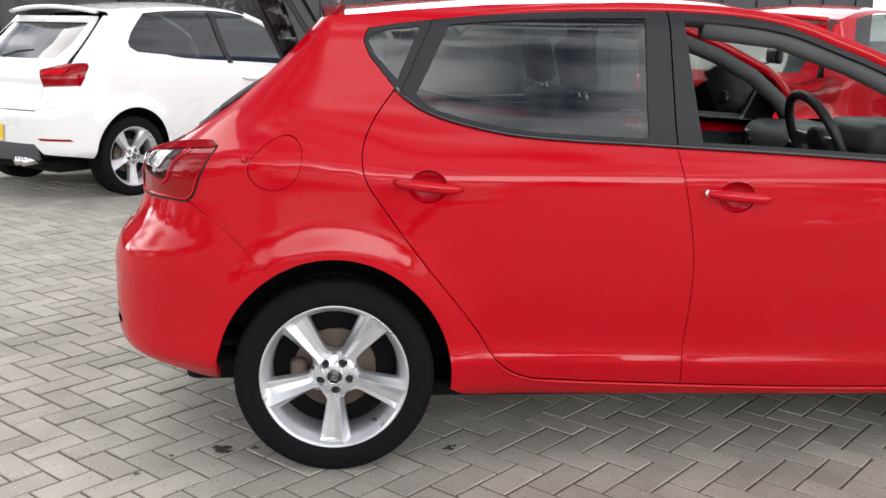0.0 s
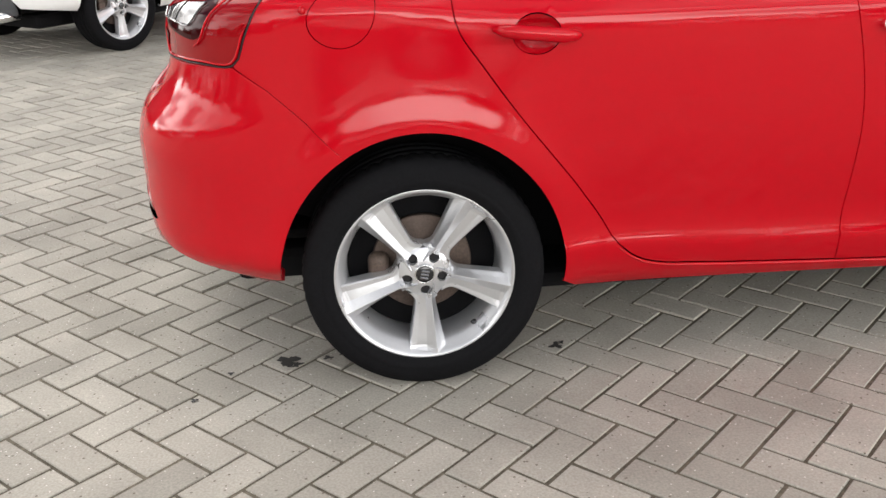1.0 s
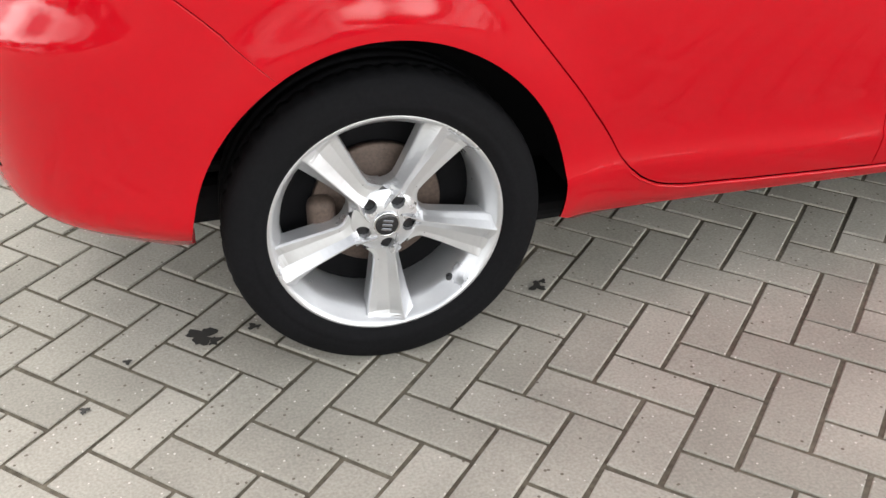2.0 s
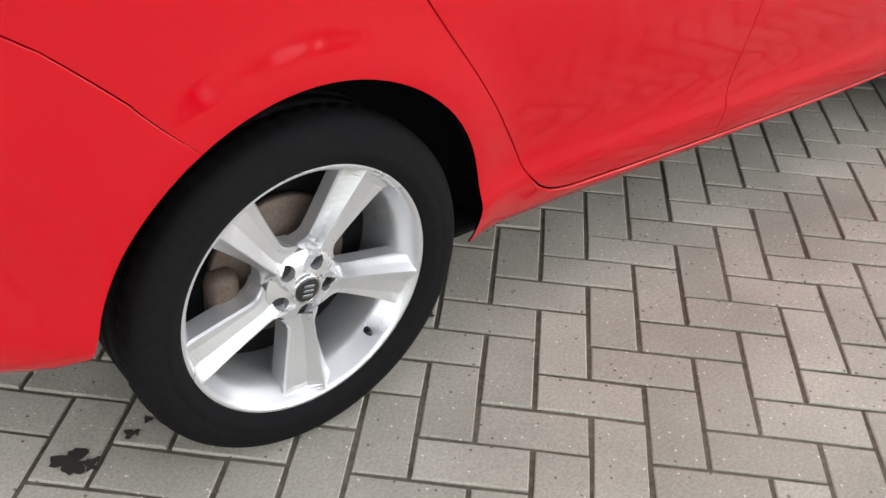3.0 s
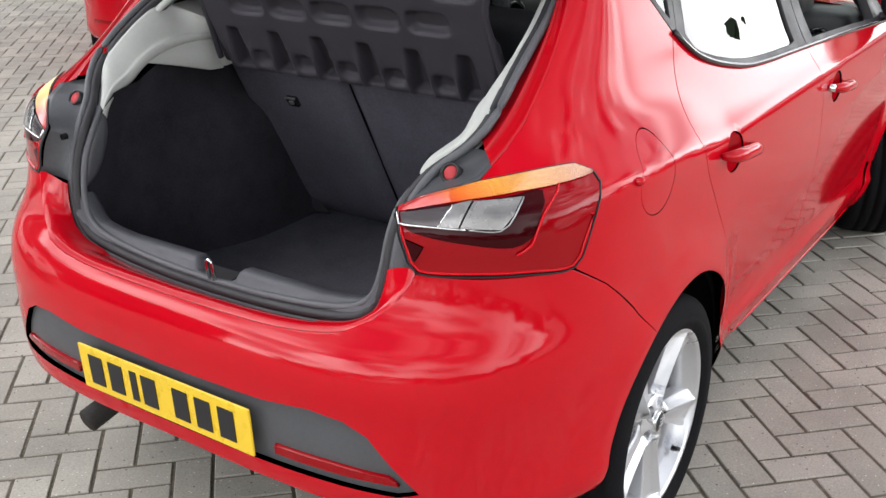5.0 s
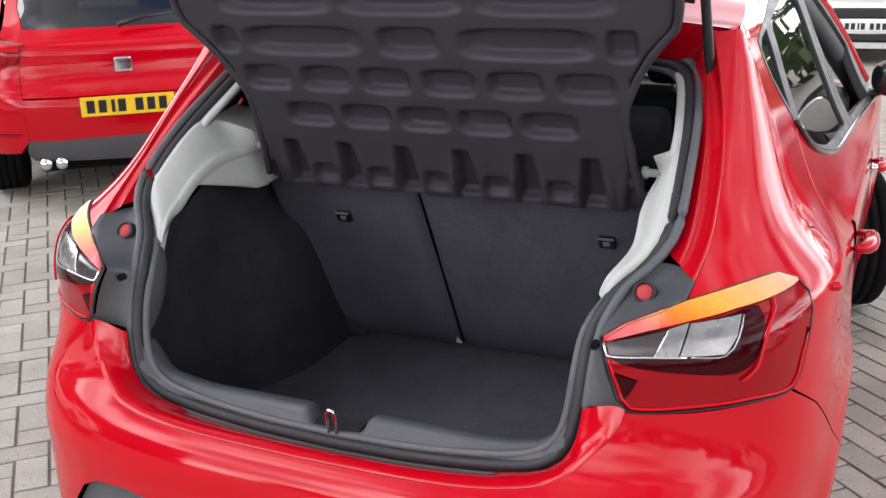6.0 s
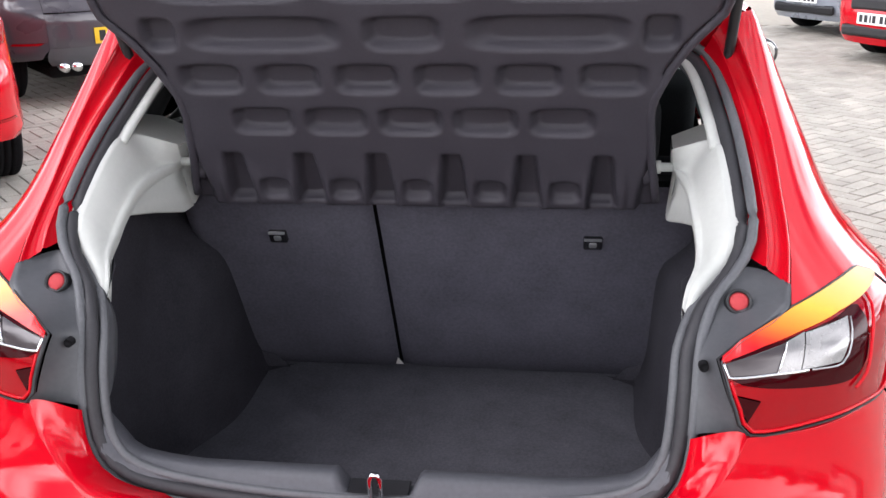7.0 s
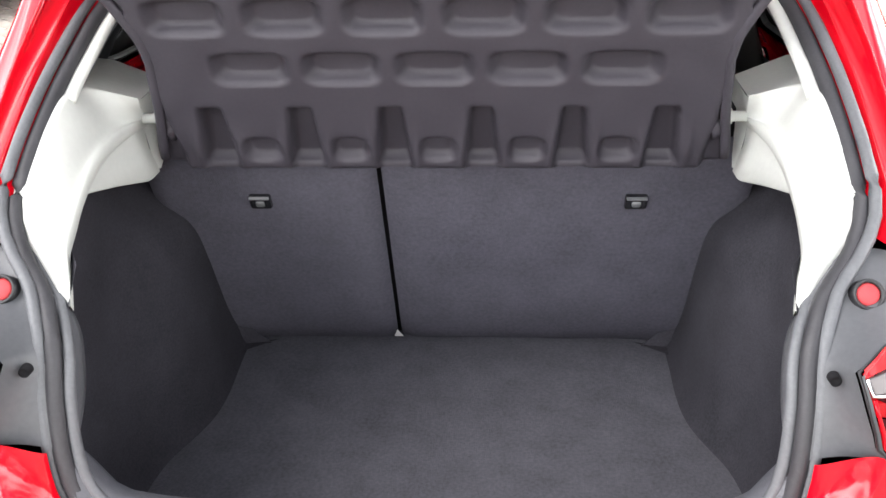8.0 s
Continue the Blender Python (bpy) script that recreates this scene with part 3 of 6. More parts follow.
LAMP = spline([(-0.706, 0.947), (-0.680, 0.965), (-0.640, 0.980), (-0.604, 0.990), (-0.52, 1.004), (-0.440, 1.009), (-0.405, 0.997), (-0.392, 0.958), (-0.402, 0.900), (-0.432, 0.838), (-0.515, 0.836), (-0.59, 0.834), (-0.670, 0.834), (-0.688, 0.875), (-0.699, 0.916)], 0.02, closed=True)
GUTTER_EDGE = [(-0.606, 0.990), (-0.585, 1.011), (-0.558, 1.037), (-0.530, 1.072), (-0.502, 1.13), (-0.473, 1.20), (-0.457, 1.255), (-0.450, 1.33), (-0.445, 1.372)]
SILL_LOW = 0.206


def upto(curve, x0, x1):
    return [tuple(p) for p in curve if x0 - 1e-6 <= p[0] <= x1 + 1e-6]


def main_body(side):
    seam = [(-0.428, 0.831), (-0.355, 0.785), (-0.254, 0.706), (seam_x_to_s(-0.185, 0.629), 0.629)]
    k0 = min(range(len(LAMP)), key=lambda k: math.hypot(LAMP[k][0] + 0.604, LAMP[k][1] - 0.990))
    k1 = min(range(len(LAMP)), key=lambda k: math.hypot(LAMP[k][0] + 0.437, LAMP[k][1] - 0.837))
    lamp_edge = [tuple(p) for p in LAMP[k0:k1 + 1]][::-1]
    glass_rear = [(0.101, 1.341), (0.090, 1.321), (0.088, 1.299), (0.106, 1.258), (0.140, 1.217), (0.180, 1.167)]
    arc = list(arch_s(0.0, -0.13, 2.12))
    quarter = GUTTER_EDGE + [(-0.16, 1.377), (0.0, 1.379), (0.098, 1.386)] + glass_rear + [tuple(p) for p in DOOR_REAR[1:]] + [(1.09, 0.256), (1.45, 0.244), (2.0, 0.238), (2.06, 0.40), (2.09, 0.40), (2.10, SILL_LOW), (1.0, SILL_LOW + 0.006), (0.62, SILL_LOW + 0.008), (0.47, SILL_LOW + 0.006), (0.40, SILL_LOW + 0.016)] + arc + seam[::-1][1:] + lamp_edge
    cap = [(-0.187 + 0.081 * math.cos(a), 0.953 + 0.077 * math.sin(a)) for a in np.linspace(0, 2 * math.pi, 30)[:-1]]
    q = panel("quarter_panel", quarter, RED, car, holes=[cap] if side > 0 else [], side=side, rim=0.003, step=0.024)
    if side > 0:
        flap = panel("fuel_flap", cap, RED, car, side=side, gap=0.0012, rim=0.01)
        p, nn = skin(-0.283, 0.962)[0], Vector(skin_normal(-0.283, 0.962)[0])
        v, f = lathe([(0.0, 0.013), (0.005, 0.012), (0.0085, 0.007), (0.009, -0.004)], 16)
        knob = nn.to_track_quat("-Y", "Z").to_matrix().to_4x4()
        knob.translation = p
        place("flap_stub", mesh_from(v, f), RED_DULL, flap, "small dark red stub", knob)
    # doors
    rear = [tuple(p) for p in DOOR_REAR] + [(1.09, 0.256)] + [tuple(p) for p in B_GAP[::-1][1:]] + upto(WINDOW_LOW, 0.2, 1.03)[::-1]
    cup = lambda x0, z0: [(x0 + 0.055 * math.cos(a), z0 - 0.004 + 0.045 * math.sin(a)) for a in np.linspace(0, 2 * math.pi, 29)[:-1]]
    rd = panel("rear_door", rear, RED, car, holes=[cup(0.276, 0.894)], side=side, gap=0.0026, step=0.026, label="red rear door with its window shut")
    front = [tuple(p) for p in B_GAP] + [(1.45, 0.244), (2.0, 0.238), (2.06, 0.5), (2.07, 0.75), (2.02, 0.955)] + upto(WINDOW_LOW, 1.04, 1.92)[::-1]
    fd = panel("front_door", front, RED, car, holes=[cup(1.205, 0.870)], side=side, gap=0.0020, step=0.03, label="red front door with its window down")
    wing = [(2.02, 0.955), (2.07, 0.75), (2.06, 0.5), (2.06, 0.40)] + [p for p in arch(2.469, 0.02, math.pi - 0.25)][::-1] + [(2.84, 0.42), (3.0, 0.55), (3.02, 0.74), (2.9, 0.80), (2.6, 0.88), (2.3, 0.93)]
    panel("front_wing", wing, RED, car, side=side)
    # black window frames
    top, low = WINDOW_TOP, WINDOW_LOW
    qf = [(0.101, 1.341)] + upto(top, 0.15, 0.29) + [(0.295, 1.369), (0.197, 1.155), (0.180, 1.167), (0.140, 1.217), (0.106, 1.258), (0.088, 1.299), (0.090, 1.321)]
    qg = [(0.106, 1.324), (0.16, 1.339), (0.256, 1.350), (0.187, 1.192), (0.152, 1.229), (0.119, 1.266), (0.103, 1.301)]
    panel("quarter_window_frame", qf, BLACK, q, holes=[qg], side=side, off=0.001, gap=0.001, step=0.03)
    panel("quarter_window", qg, TINT, q, side=side, off=-0.004, rim=0, gap=0, step=0.05).visible_shadow = False
    rf = [(0.197, 1.155), (0.295, 1.369)] + upto(top, 0.31, 1.02) + [(1.032, 1.410), (1.031, 1.009)] + upto(low, 0.205, 1.02)[::-1]
    rg = [(0.244, 1.152), (0.346, 1.357)] + [(x, z - 0.019) for x, z in upto(top, 0.36, 0.955)] + [(0.958, 1.390), (0.947, 1.036)] + [(x, z + 0.018) for x, z in upto(low, 0.262, 0.93)][::-1]
    panel("rear_window_frame", rf, BLACK, rd, holes=[rg], side=side, off=0.001, gap=0.001, step=0.03)
    panel("rear_window", rg, TINT, rd, side=side, off=-0.006, rim=0, gap=0, step=0.05).visible_shadow = False
    ff = [(1.034, 1.009), (1.035, 1.410)] + upto(top, 1.05, 1.91) + [(1.93, 1.15), (1.97, 1.07), (1.95, 0.960)] + upto(low, 1.05, 1.93)[::-1]
    fg = [(1.112, 1.022), (1.080, 1.386)] + [(x, z - 0.026) for x, z in upto(top, 1.12, 1.85)] + [(1.86, 1.15), (1.82, 0.984)] + [(x, z + 0.018) for x, z in upto(low, 1.14, 1.78)][::-1]
    panel("front_window_frame", ff, BLACK, fd, holes=[fg], side=side, off=0.001, gap=0.001, step=0.03, rim=0.03)
    if side < 0:
        panel("front_window", fg, TINT, fd, side=side, off=-0.006, rim=0, gap=0, step=0.05).visible_shadow = False
    # belt strip under the glass
    strip = [skin(x, z)[0] + skin_normal(x, z)[0] * 0.004 for x, z in ((p[0], p[1]) for p in low)]
    strip = [p * np.array([1, side, 1]) for p in strip]
    rail = [(skin(x, z + 0.012)[0] + skin_normal(x, z)[0] * -0.008) * np.array([1, side, 1]) for x, z in ((p[0], p[1]) for p in spline([(0.15, 1.355), (0.20, 1.361), (0.465, 1.389), (0.71, 1.404), (0.9, 1.4102), (1.06, 1.410), (1.254, 1.400), (1.425, 1.370), (1.598, 1.306), (1.718, 1.257), (1.93, 1.150), (2.05, 1.00)], 0.04))]
    place("roof_rail", tube(rail, [0.002 + 0.020 * min(1.0, max(0.0, (p[0] - 0.15) / 0.75)) for p in rail], 10), RED, car)
    place("belt_strip", tube(strip, 0.007, 6), BLACK_GLOSS, car)
    # rounded upper edge of the sill, just under the doors
    foot = [(x, z - 0.007) for x, z in spline([(0.500, 0.342), (0.527, 0.317), (0.570, 0.2925), (0.628, 0.2785), (0.70, 0.274), (0.80, 0.268), (1.09, 0.255), (1.45, 0.243), (1.98, 0.236)], 0.03)]
    foot = [(skin(x, z)[0] - skin_normal(x, z)[0] * 0.0005) * np.array([1, side, 1]) for x, z in foot]
    place("sill_edge", tube(foot, [0.0015 + 0.004 * min(1.0, k / 6) for k in range(len(foot))], 8), RED, q)
    # handles
    for door, x0, z0, key in ((rd, 0.276, 0.894, False), (fd, 1.205, 0.870, True)):
        handle(door, x0, z0, side, key)


def handle(door, x0, z0, side, key, paint=RED, dish=RED_DULL):
    grip, cup = [], []
    for t in np.linspace(-1, 1, 15):
        x = x0 + 0.100 * t
        z = z0 - 0.010 * t
        b, n = skin(x, z)[0], skin_normal(x, z)[0]
        h = 0.004 + 0.030 * max(0, 1 - t ** 4) ** 0.8
        grip.append((b + n * h) * np.array([1, side, 1]))
    rad = [0.007 + 0.010 * max(0, 1 - abs(t) ** 5) for t in np.linspace(-1, 1, 15)]
    hd = place("handle", tube(grip, rad, 10, flat=1.0), paint, door)
    # dished cup behind the grip
    v, f = [], []
    rings, seg = 8, 28
    for r in range(rings):
        k = r / (rings - 1)
        for j in range(seg):
            a = 2 * math.pi * j / seg
            q = (x0 + 0.059 * k * math.cos(a), z0 - 0.004 + 0.049 * k * math.sin(a))
            b, n = skin(*q)[0], skin_normal(*q)[0]
            v.append((b + n * (-0.0006 - 0.032 * (1 - k ** 2.6))) * np.array([1, side, 1]))
    for r in range(rings - 1):
        for j in range(seg):
            jj = (j + 1) % seg
            q = (r * seg + j, r * seg + jj, (r + 1) * seg + jj, (r + 1) * seg + j)
            f.append(q if side > 0 else q[::-1])
    place("handle_cup", mesh_from(v, f), dish, door)
    if key:
        b, n = skin(x0 - 0.094, z0 + 0.009)[0], skin_normal(x0 - 0.094, z0 + 0.009)[0]
        v, f = lathe([(0.0, 0.006), (0.008, 0.006), (0.011, 0.003), (0.011, -0.01)], 16)
        place("key_lock", mesh_from(v, f), CHROME, door, m=Matrix.Translation((b + n * 0.014) * np.array([1, side, 1])))


for sd in (1, -1):
    main_body(sd)


def mir(s):
    return 2 * MID - s


# rear bumper: one pressing right across the tail
CREST = [(-0.672, 0.830), (-0.690, 0.785), (-0.720, 0.745), (-0.76, 0.716), (-0.87, 0.700), (MID, 0.696)]


def bumper():
    seam = [(seam_x_to_s(-0.185, 0.629), 0.629), (-0.254, 0.706), (-0.355, 0.785), (-0.435, 0.833), (-0.514, 0.832), (-0.59, 0.829)]
    right = seam + [tuple(p) for p in spline(CREST, 0.03)]
    arc = arch_s(0.0, 2.115, math.pi + 0.02, 18) + [(-0.331, 0.284), (-0.342, 0.279), (-0.360, 0.281), (-0.40, 0.294)]
    bottom = [(-0.47, 0.317), (-0.55, 0.338), (-0.62, 0.354), (-0.85, 0.365), (MID, 0.37)]
    r = right[:-1]
    outline = list(arc)[::-1]                    # from the rounded foot up the arch to the seam
    loop = outline + r[1:] + [(MID, 0.696)] + [(mir(s), z) for s, z in (outline + r[1:])][::-1] + [(mir(s), z) for s, z in bottom[:-1]] + [(MID, 0.37)] + bottom[:-1][::-1]
    ins = [(-0.628, 0.418), (-0.665, 0.475), (-0.70, 0.530), (-0.735, 0.553), (-0.79, 0.562), (-0.875, 0.552), (MID, 0.548)]
    insl = [(-0.66, 0.408), (-0.78, 0.412), (-0.9, 0.412), (MID, 0.412)]
    hole = ins[:-1] + [(MID, 0.548)] + [(mir(s), z) for s, z in ins[:-1]][::-1] + [(mir(s), z) for s, z in insl[:-1]] + [(MID, 0.412)] + insl[:-1][::-1]
    b = panel("rear_bumper", loop, RED, car, holes=[hole], step=0.03, rim=0.03)
    panel("bumper_insert", hole, GUTTER, b, off=-0.012, gap=-0.003, rim=0, label="dark grey plastic insert")
    for k in (1, -1):
        strip = [(-0.655, 0.430), (-0.67, 0.446), (-0.76, 0.453), (-0.855, 0.455), (-0.855, 0.437), (-0.76, 0.434)]
        strip = strip if k > 0 else [(mir(s), z) for s, z in strip][::-1]
        panel("reflector_strip", strip, LENS_RED, b, off=-0.002, gap=0, rim=0.01, step=0.03, label="red reflector strip")
    return b


rear_bumper = bumper()

# opening of the boot: its rubber seal, from the sill's middle up the right side
SEAL_R = [(-0.595, 0.0, 0.666), (-0.595, -0.169, 0.671), (-0.591, -0.327, 0.685), (-0.587, -0.407, 0.705), (-0.580, -0.444, 0.741), (-0.571, -0.458, 0.795), (-0.551, -0.464, 0.874), (-0.518, -0.470, 0.932), (-0.470, -0.493, 0.978), (-0.437, -0.523, 1.004),
          (-0.414, -0.541, 1.024), (-0.391, -0.553, 1.045), (-0.364, -0.558, 1.069), (-0.331, -0.557, 1.094), (-0.296, -0.555, 1.120), (-0.253, -0.552, 1.148), (-0.207, -0.548, 1.176), (-0.154, -0.542, 1.206), (-0.060, -0.524, 1.262), (-0.002, -0.497, 1.290), (0.029, -0.430, 1.306), (0.038, -0.198, 1.318), (0.038, 0.0, 1.321)]
seal_r = spline(SEAL_R, 0.02)


def opening(side):
    q = np.array([1, side, 1])
    n = 60
    lo = resample([p for p in seal_r if p[2] < 0.826 and p[0] < -0.5], n)
    # painted shelf from the bumper's crest in to the seal
    cs = spline(CREST, 0.02)[::-1]
    cs = resample(cs, n)
    up = skin(cs[:, 0], cs[:, 1] + 0.004) - skin(cs[:, 0], cs[:, 1] - 0.004)
    up /= np.linalg.norm(up, axis=1, keepdims=True)
    crest = skin(cs[:, 0], cs[:, 1])
    end = lo + np.array([-0.012, 0, 0.0]) + np.stack([np.zeros(n), -0.012 * (np.linspace(0, 1, n) > 0.6), -0.010 * (np.linspace(0, 1, n) < 0.6)], 1)
    dist = np.linalg.norm(end - crest, axis=1, keepdims=True)
    rows = []
    for t in np.linspace(0, 1, 9):
        h0, h1, g0, g1 = 2 * t ** 3 - 3 * t ** 2 + 1, t ** 3 - 2 * t ** 2 + t, -2 * t ** 3 + 3 * t ** 2, t ** 3 - t ** 2
        rows.append(h0 * crest + h1 * up * dist * 0.9 + g0 * end + g1 * (np.array([0.8, 0, -0.35]) * dist))
    place("bumper_top", loft([r * q for r in rows], flip=side > 0), RED, rear_bumper)
    # grey trim between lamp and seal
    n = 40
    inner_ = [(s + 0.003, z) for s, z in sorted((tuple(p) for p in LAMP if p[0] < -0.652 and 0.836 < p[1] < 0.936), key=lambda p: p[1])]
    upper_ = [(s, z - 0.003) for s, z in sorted(tuple(p) for p in LAMP if p[1] > 0.945 and -0.70 < p[0] < -0.612)]
    edge_ = [(-0.668, 0.833)] + inner_ + [(-0.703, 0.944)] + upper_ + [(-0.607, 0.990), (-0.586, 1.010)]
    a = np.array([skin(s, z)[0] + skin_normal(s, z)[0] * 0.0045 for s, z in resample(edge_, 60)])
    b = [p for p in seal_r if 0.808 < p[2] < 1.044 and p[0] < -0.37]
    a, b = resample(a, n), resample(b, n)
    rows = [a + np.array([0.016, 0.0, -0.012]), a]
    for t in np.linspace(0.1, 1, 8):
        dip = np.array([0.030, 0, 0]) * math.sin(math.pi * t) * np.linspace(0.35, 1.0, n)[:, None]
        rows.append(a + (b + np.array([-0.004, -0.006, 0]) - a) * t + dip)
    g = place("lamp_side_trim", loft([r * q for r in rows], flip=side < 0), GUTTER, car, "dark grey plastic trim beside the lamp")
    v, f = lathe([(0.0, 0.003), (0.011, 0.003), (0.0145, 0.000), (0.015, -0.02)], 24)
    tilt = Matrix.Rotation(radians(-90), 4, "Z") @ Matrix.Rotation(radians(-35), 4, "X")
    place("bump_stop", mesh_from(v, f), STOP_RED, g, "round red rubber bump stop", Matrix.Translation((-0.474, -0.543 * side, 0.990)) @ tilt)
    v, f = lathe([(0.0148, 0.001), (0.017, 0.0045), (0.0195, 0.0035), (0.0205, -0.02)], 24)
    place("stop_ring", mesh_from(v, f), BLACK, g, "", Matrix.Translation((-0.475, -0.543 * side, 0.990)) @ tilt)
    v, f = lathe([(0.0, 0.001), (0.005, 0.001), (0.0068, 0.003), (0.0075, -0.01)], 16)
    place("screw", mesh_from(v, f), DARK, g, "", Matrix.Translation((-0.564, -0.486 * side, 0.922)) @ Matrix.Rotation(radians(-90), 4, "Z"))
    # painted gutter up the pillar, in shallow steps
    n = 50
    ge = spline(GUTTER_EDGE, 0.02)
    ge = ge[ge[:, 1] > 1.003]
    a = resample(skin(ge[:, 0], ge[:, 1]), n)
    b = resample([p for p in seal_r if p[2] > 1.026 and p[1] < -0.5], n)
    inn = b - a
    rows = []
    for t, d in ((-0.06, -0.008), (-0.01, -0.001), (0.02, 0.0022), (0.07, 0.0022), (0.10, -0.003), (0.14, -0.006), (0.42, -0.007), (0.45, -0.005), (0.47, -0.002), (0.50, -0.002), (0.53, -0.007), (0.86, -0.008), (0.92, -0.009), (0.97, -0.011)):
        rows.append(a + inn * t + np.array([-0.76, 0, 0.65]) * (d + 0.006 * math.sin(math.pi * min(1.0, max(0.0, t)))))
    place("pillar_gutter", loft([r * q for r in rows], flip=side < 0), RED_DULL, car)
    # painted header between the roof's rear edge and the seal
    if side > 0:
        ys = np.linspace(-1, 1, 31)
        up_ = np.stack([-0.034 - 0.03 * (1 - ys ** 2), 0.575 * ys, 1.375 + 0.042 * (1 - ys ** 2)], 1)
        dn_ = np.stack([np.full(31, 0.032) - 0.02 * np.abs(ys) ** 8, 0.52 * ys, 1.321 - 0.030 * np.abs(ys) ** 4], 1)
        place("roof_header", loft([up_, up_ * 0.5 + dn_ * 0.5 + np.array([0.0, 0, -0.012]), dn_]), RED_DULL, car)


for sd in (1, -1):
    opening(sd)

full_seal = np.concatenate([seal_r, mirrored(seal_r)[::-1][1:-1]])
seal_ob = place("boot_seal", tube([Vector(p) for p in full_seal + np.array([0.004, 0, 0])], 0.0115, 8, closed=True, up=(0.8, 0, 0.6)), SEAL_DARK, car, "grey rubber seal round the boot opening")
inner_loop = full_seal + np.array([0.012, 0, 0]) + np.stack([np.zeros(len(full_seal)), -np.sign(full_seal[:, 1]) * 0.016 * np.clip(np.abs(full_seal[:, 1]) / 0.3, 0, 1), 0.014 * np.clip((0.85 - full_seal[:, 2]) / 0.15, -1, 1)], 1)
place("seal_lip", tube([Vector(p) for p in inner_loop], 0.008, 8, closed=True, up=(0.8, 0, 0.6)), SEAL, seal_ob)
outer_loop = full_seal * 2 - inner_loop + np.array([0.014, 0, 0])
place("seal_flange", tube([Vector(p) for p in outer_loop], 0.0085, 8, closed=True, up=(0.8, 0, 0.6)), SEAL, seal_ob)

# roof
ROOF_X = np.linspace(-0.03, 1.42, 40)
roof_z = lambda x: np.interp(x, [-0.06, 0.0, 0.1, 0.228, 0.47, 0.71, 0.96, 1.06, 1.25, 1.42], [1.374, 1.378, 1.386, 1.400, 1.420, 1.431, 1.436, 1.436, 1.423, 1.383])


def roof(parent, paint):
    rows = []
    for x in ROOF_X:
        zt = float(roof_z(x))
        w = float(half_width(x, zt)) if x >= 0 else float(abs(skin(seam_x_to_s(x, zt), zt)[0][1]))
        ys = np.linspace(-1, 1, 41)
        crown = 0.042 * (1 - np.abs(ys) ** 2.0)
        rows.append(np.stack([np.full(41, x) - 0.03 * (1 - ys ** 2) * np.clip((0.2 - x) / 0.25, 0, 1) + 0.07 * (1 - ys ** 2) * np.clip((x - 1.0) / 0.42, 0, 1), ys * w, zt + crown], 1))
    rf = place("roof", loft(rows, flip=False), paint, parent)
    brow = [(-0.06, 1.340), (0.101, 1.341)] + [tuple(p) for p in WINDOW_TOP if p[0] > 0.11]
    for side in (1, -1):
        band = []
        for t in np.linspace(0, 1, 5):
            col = []
            for x in ROOF_X:
                z0 = float(np.interp(x, [p[0] for p in brow], [p[1] for p in brow]))
                z = z0 + (float(roof_z(x)) - z0) * t
                p = skin(x if x >= 0 else seam_x_to_s(x, z), z)[0]
                col.append((p[0], p[1] * side, p[2]))
            band.append(np.array(col))
        place("roof_side", loft(band, flip=side > 0), paint, rf)
    return rf


roof(car, RED)


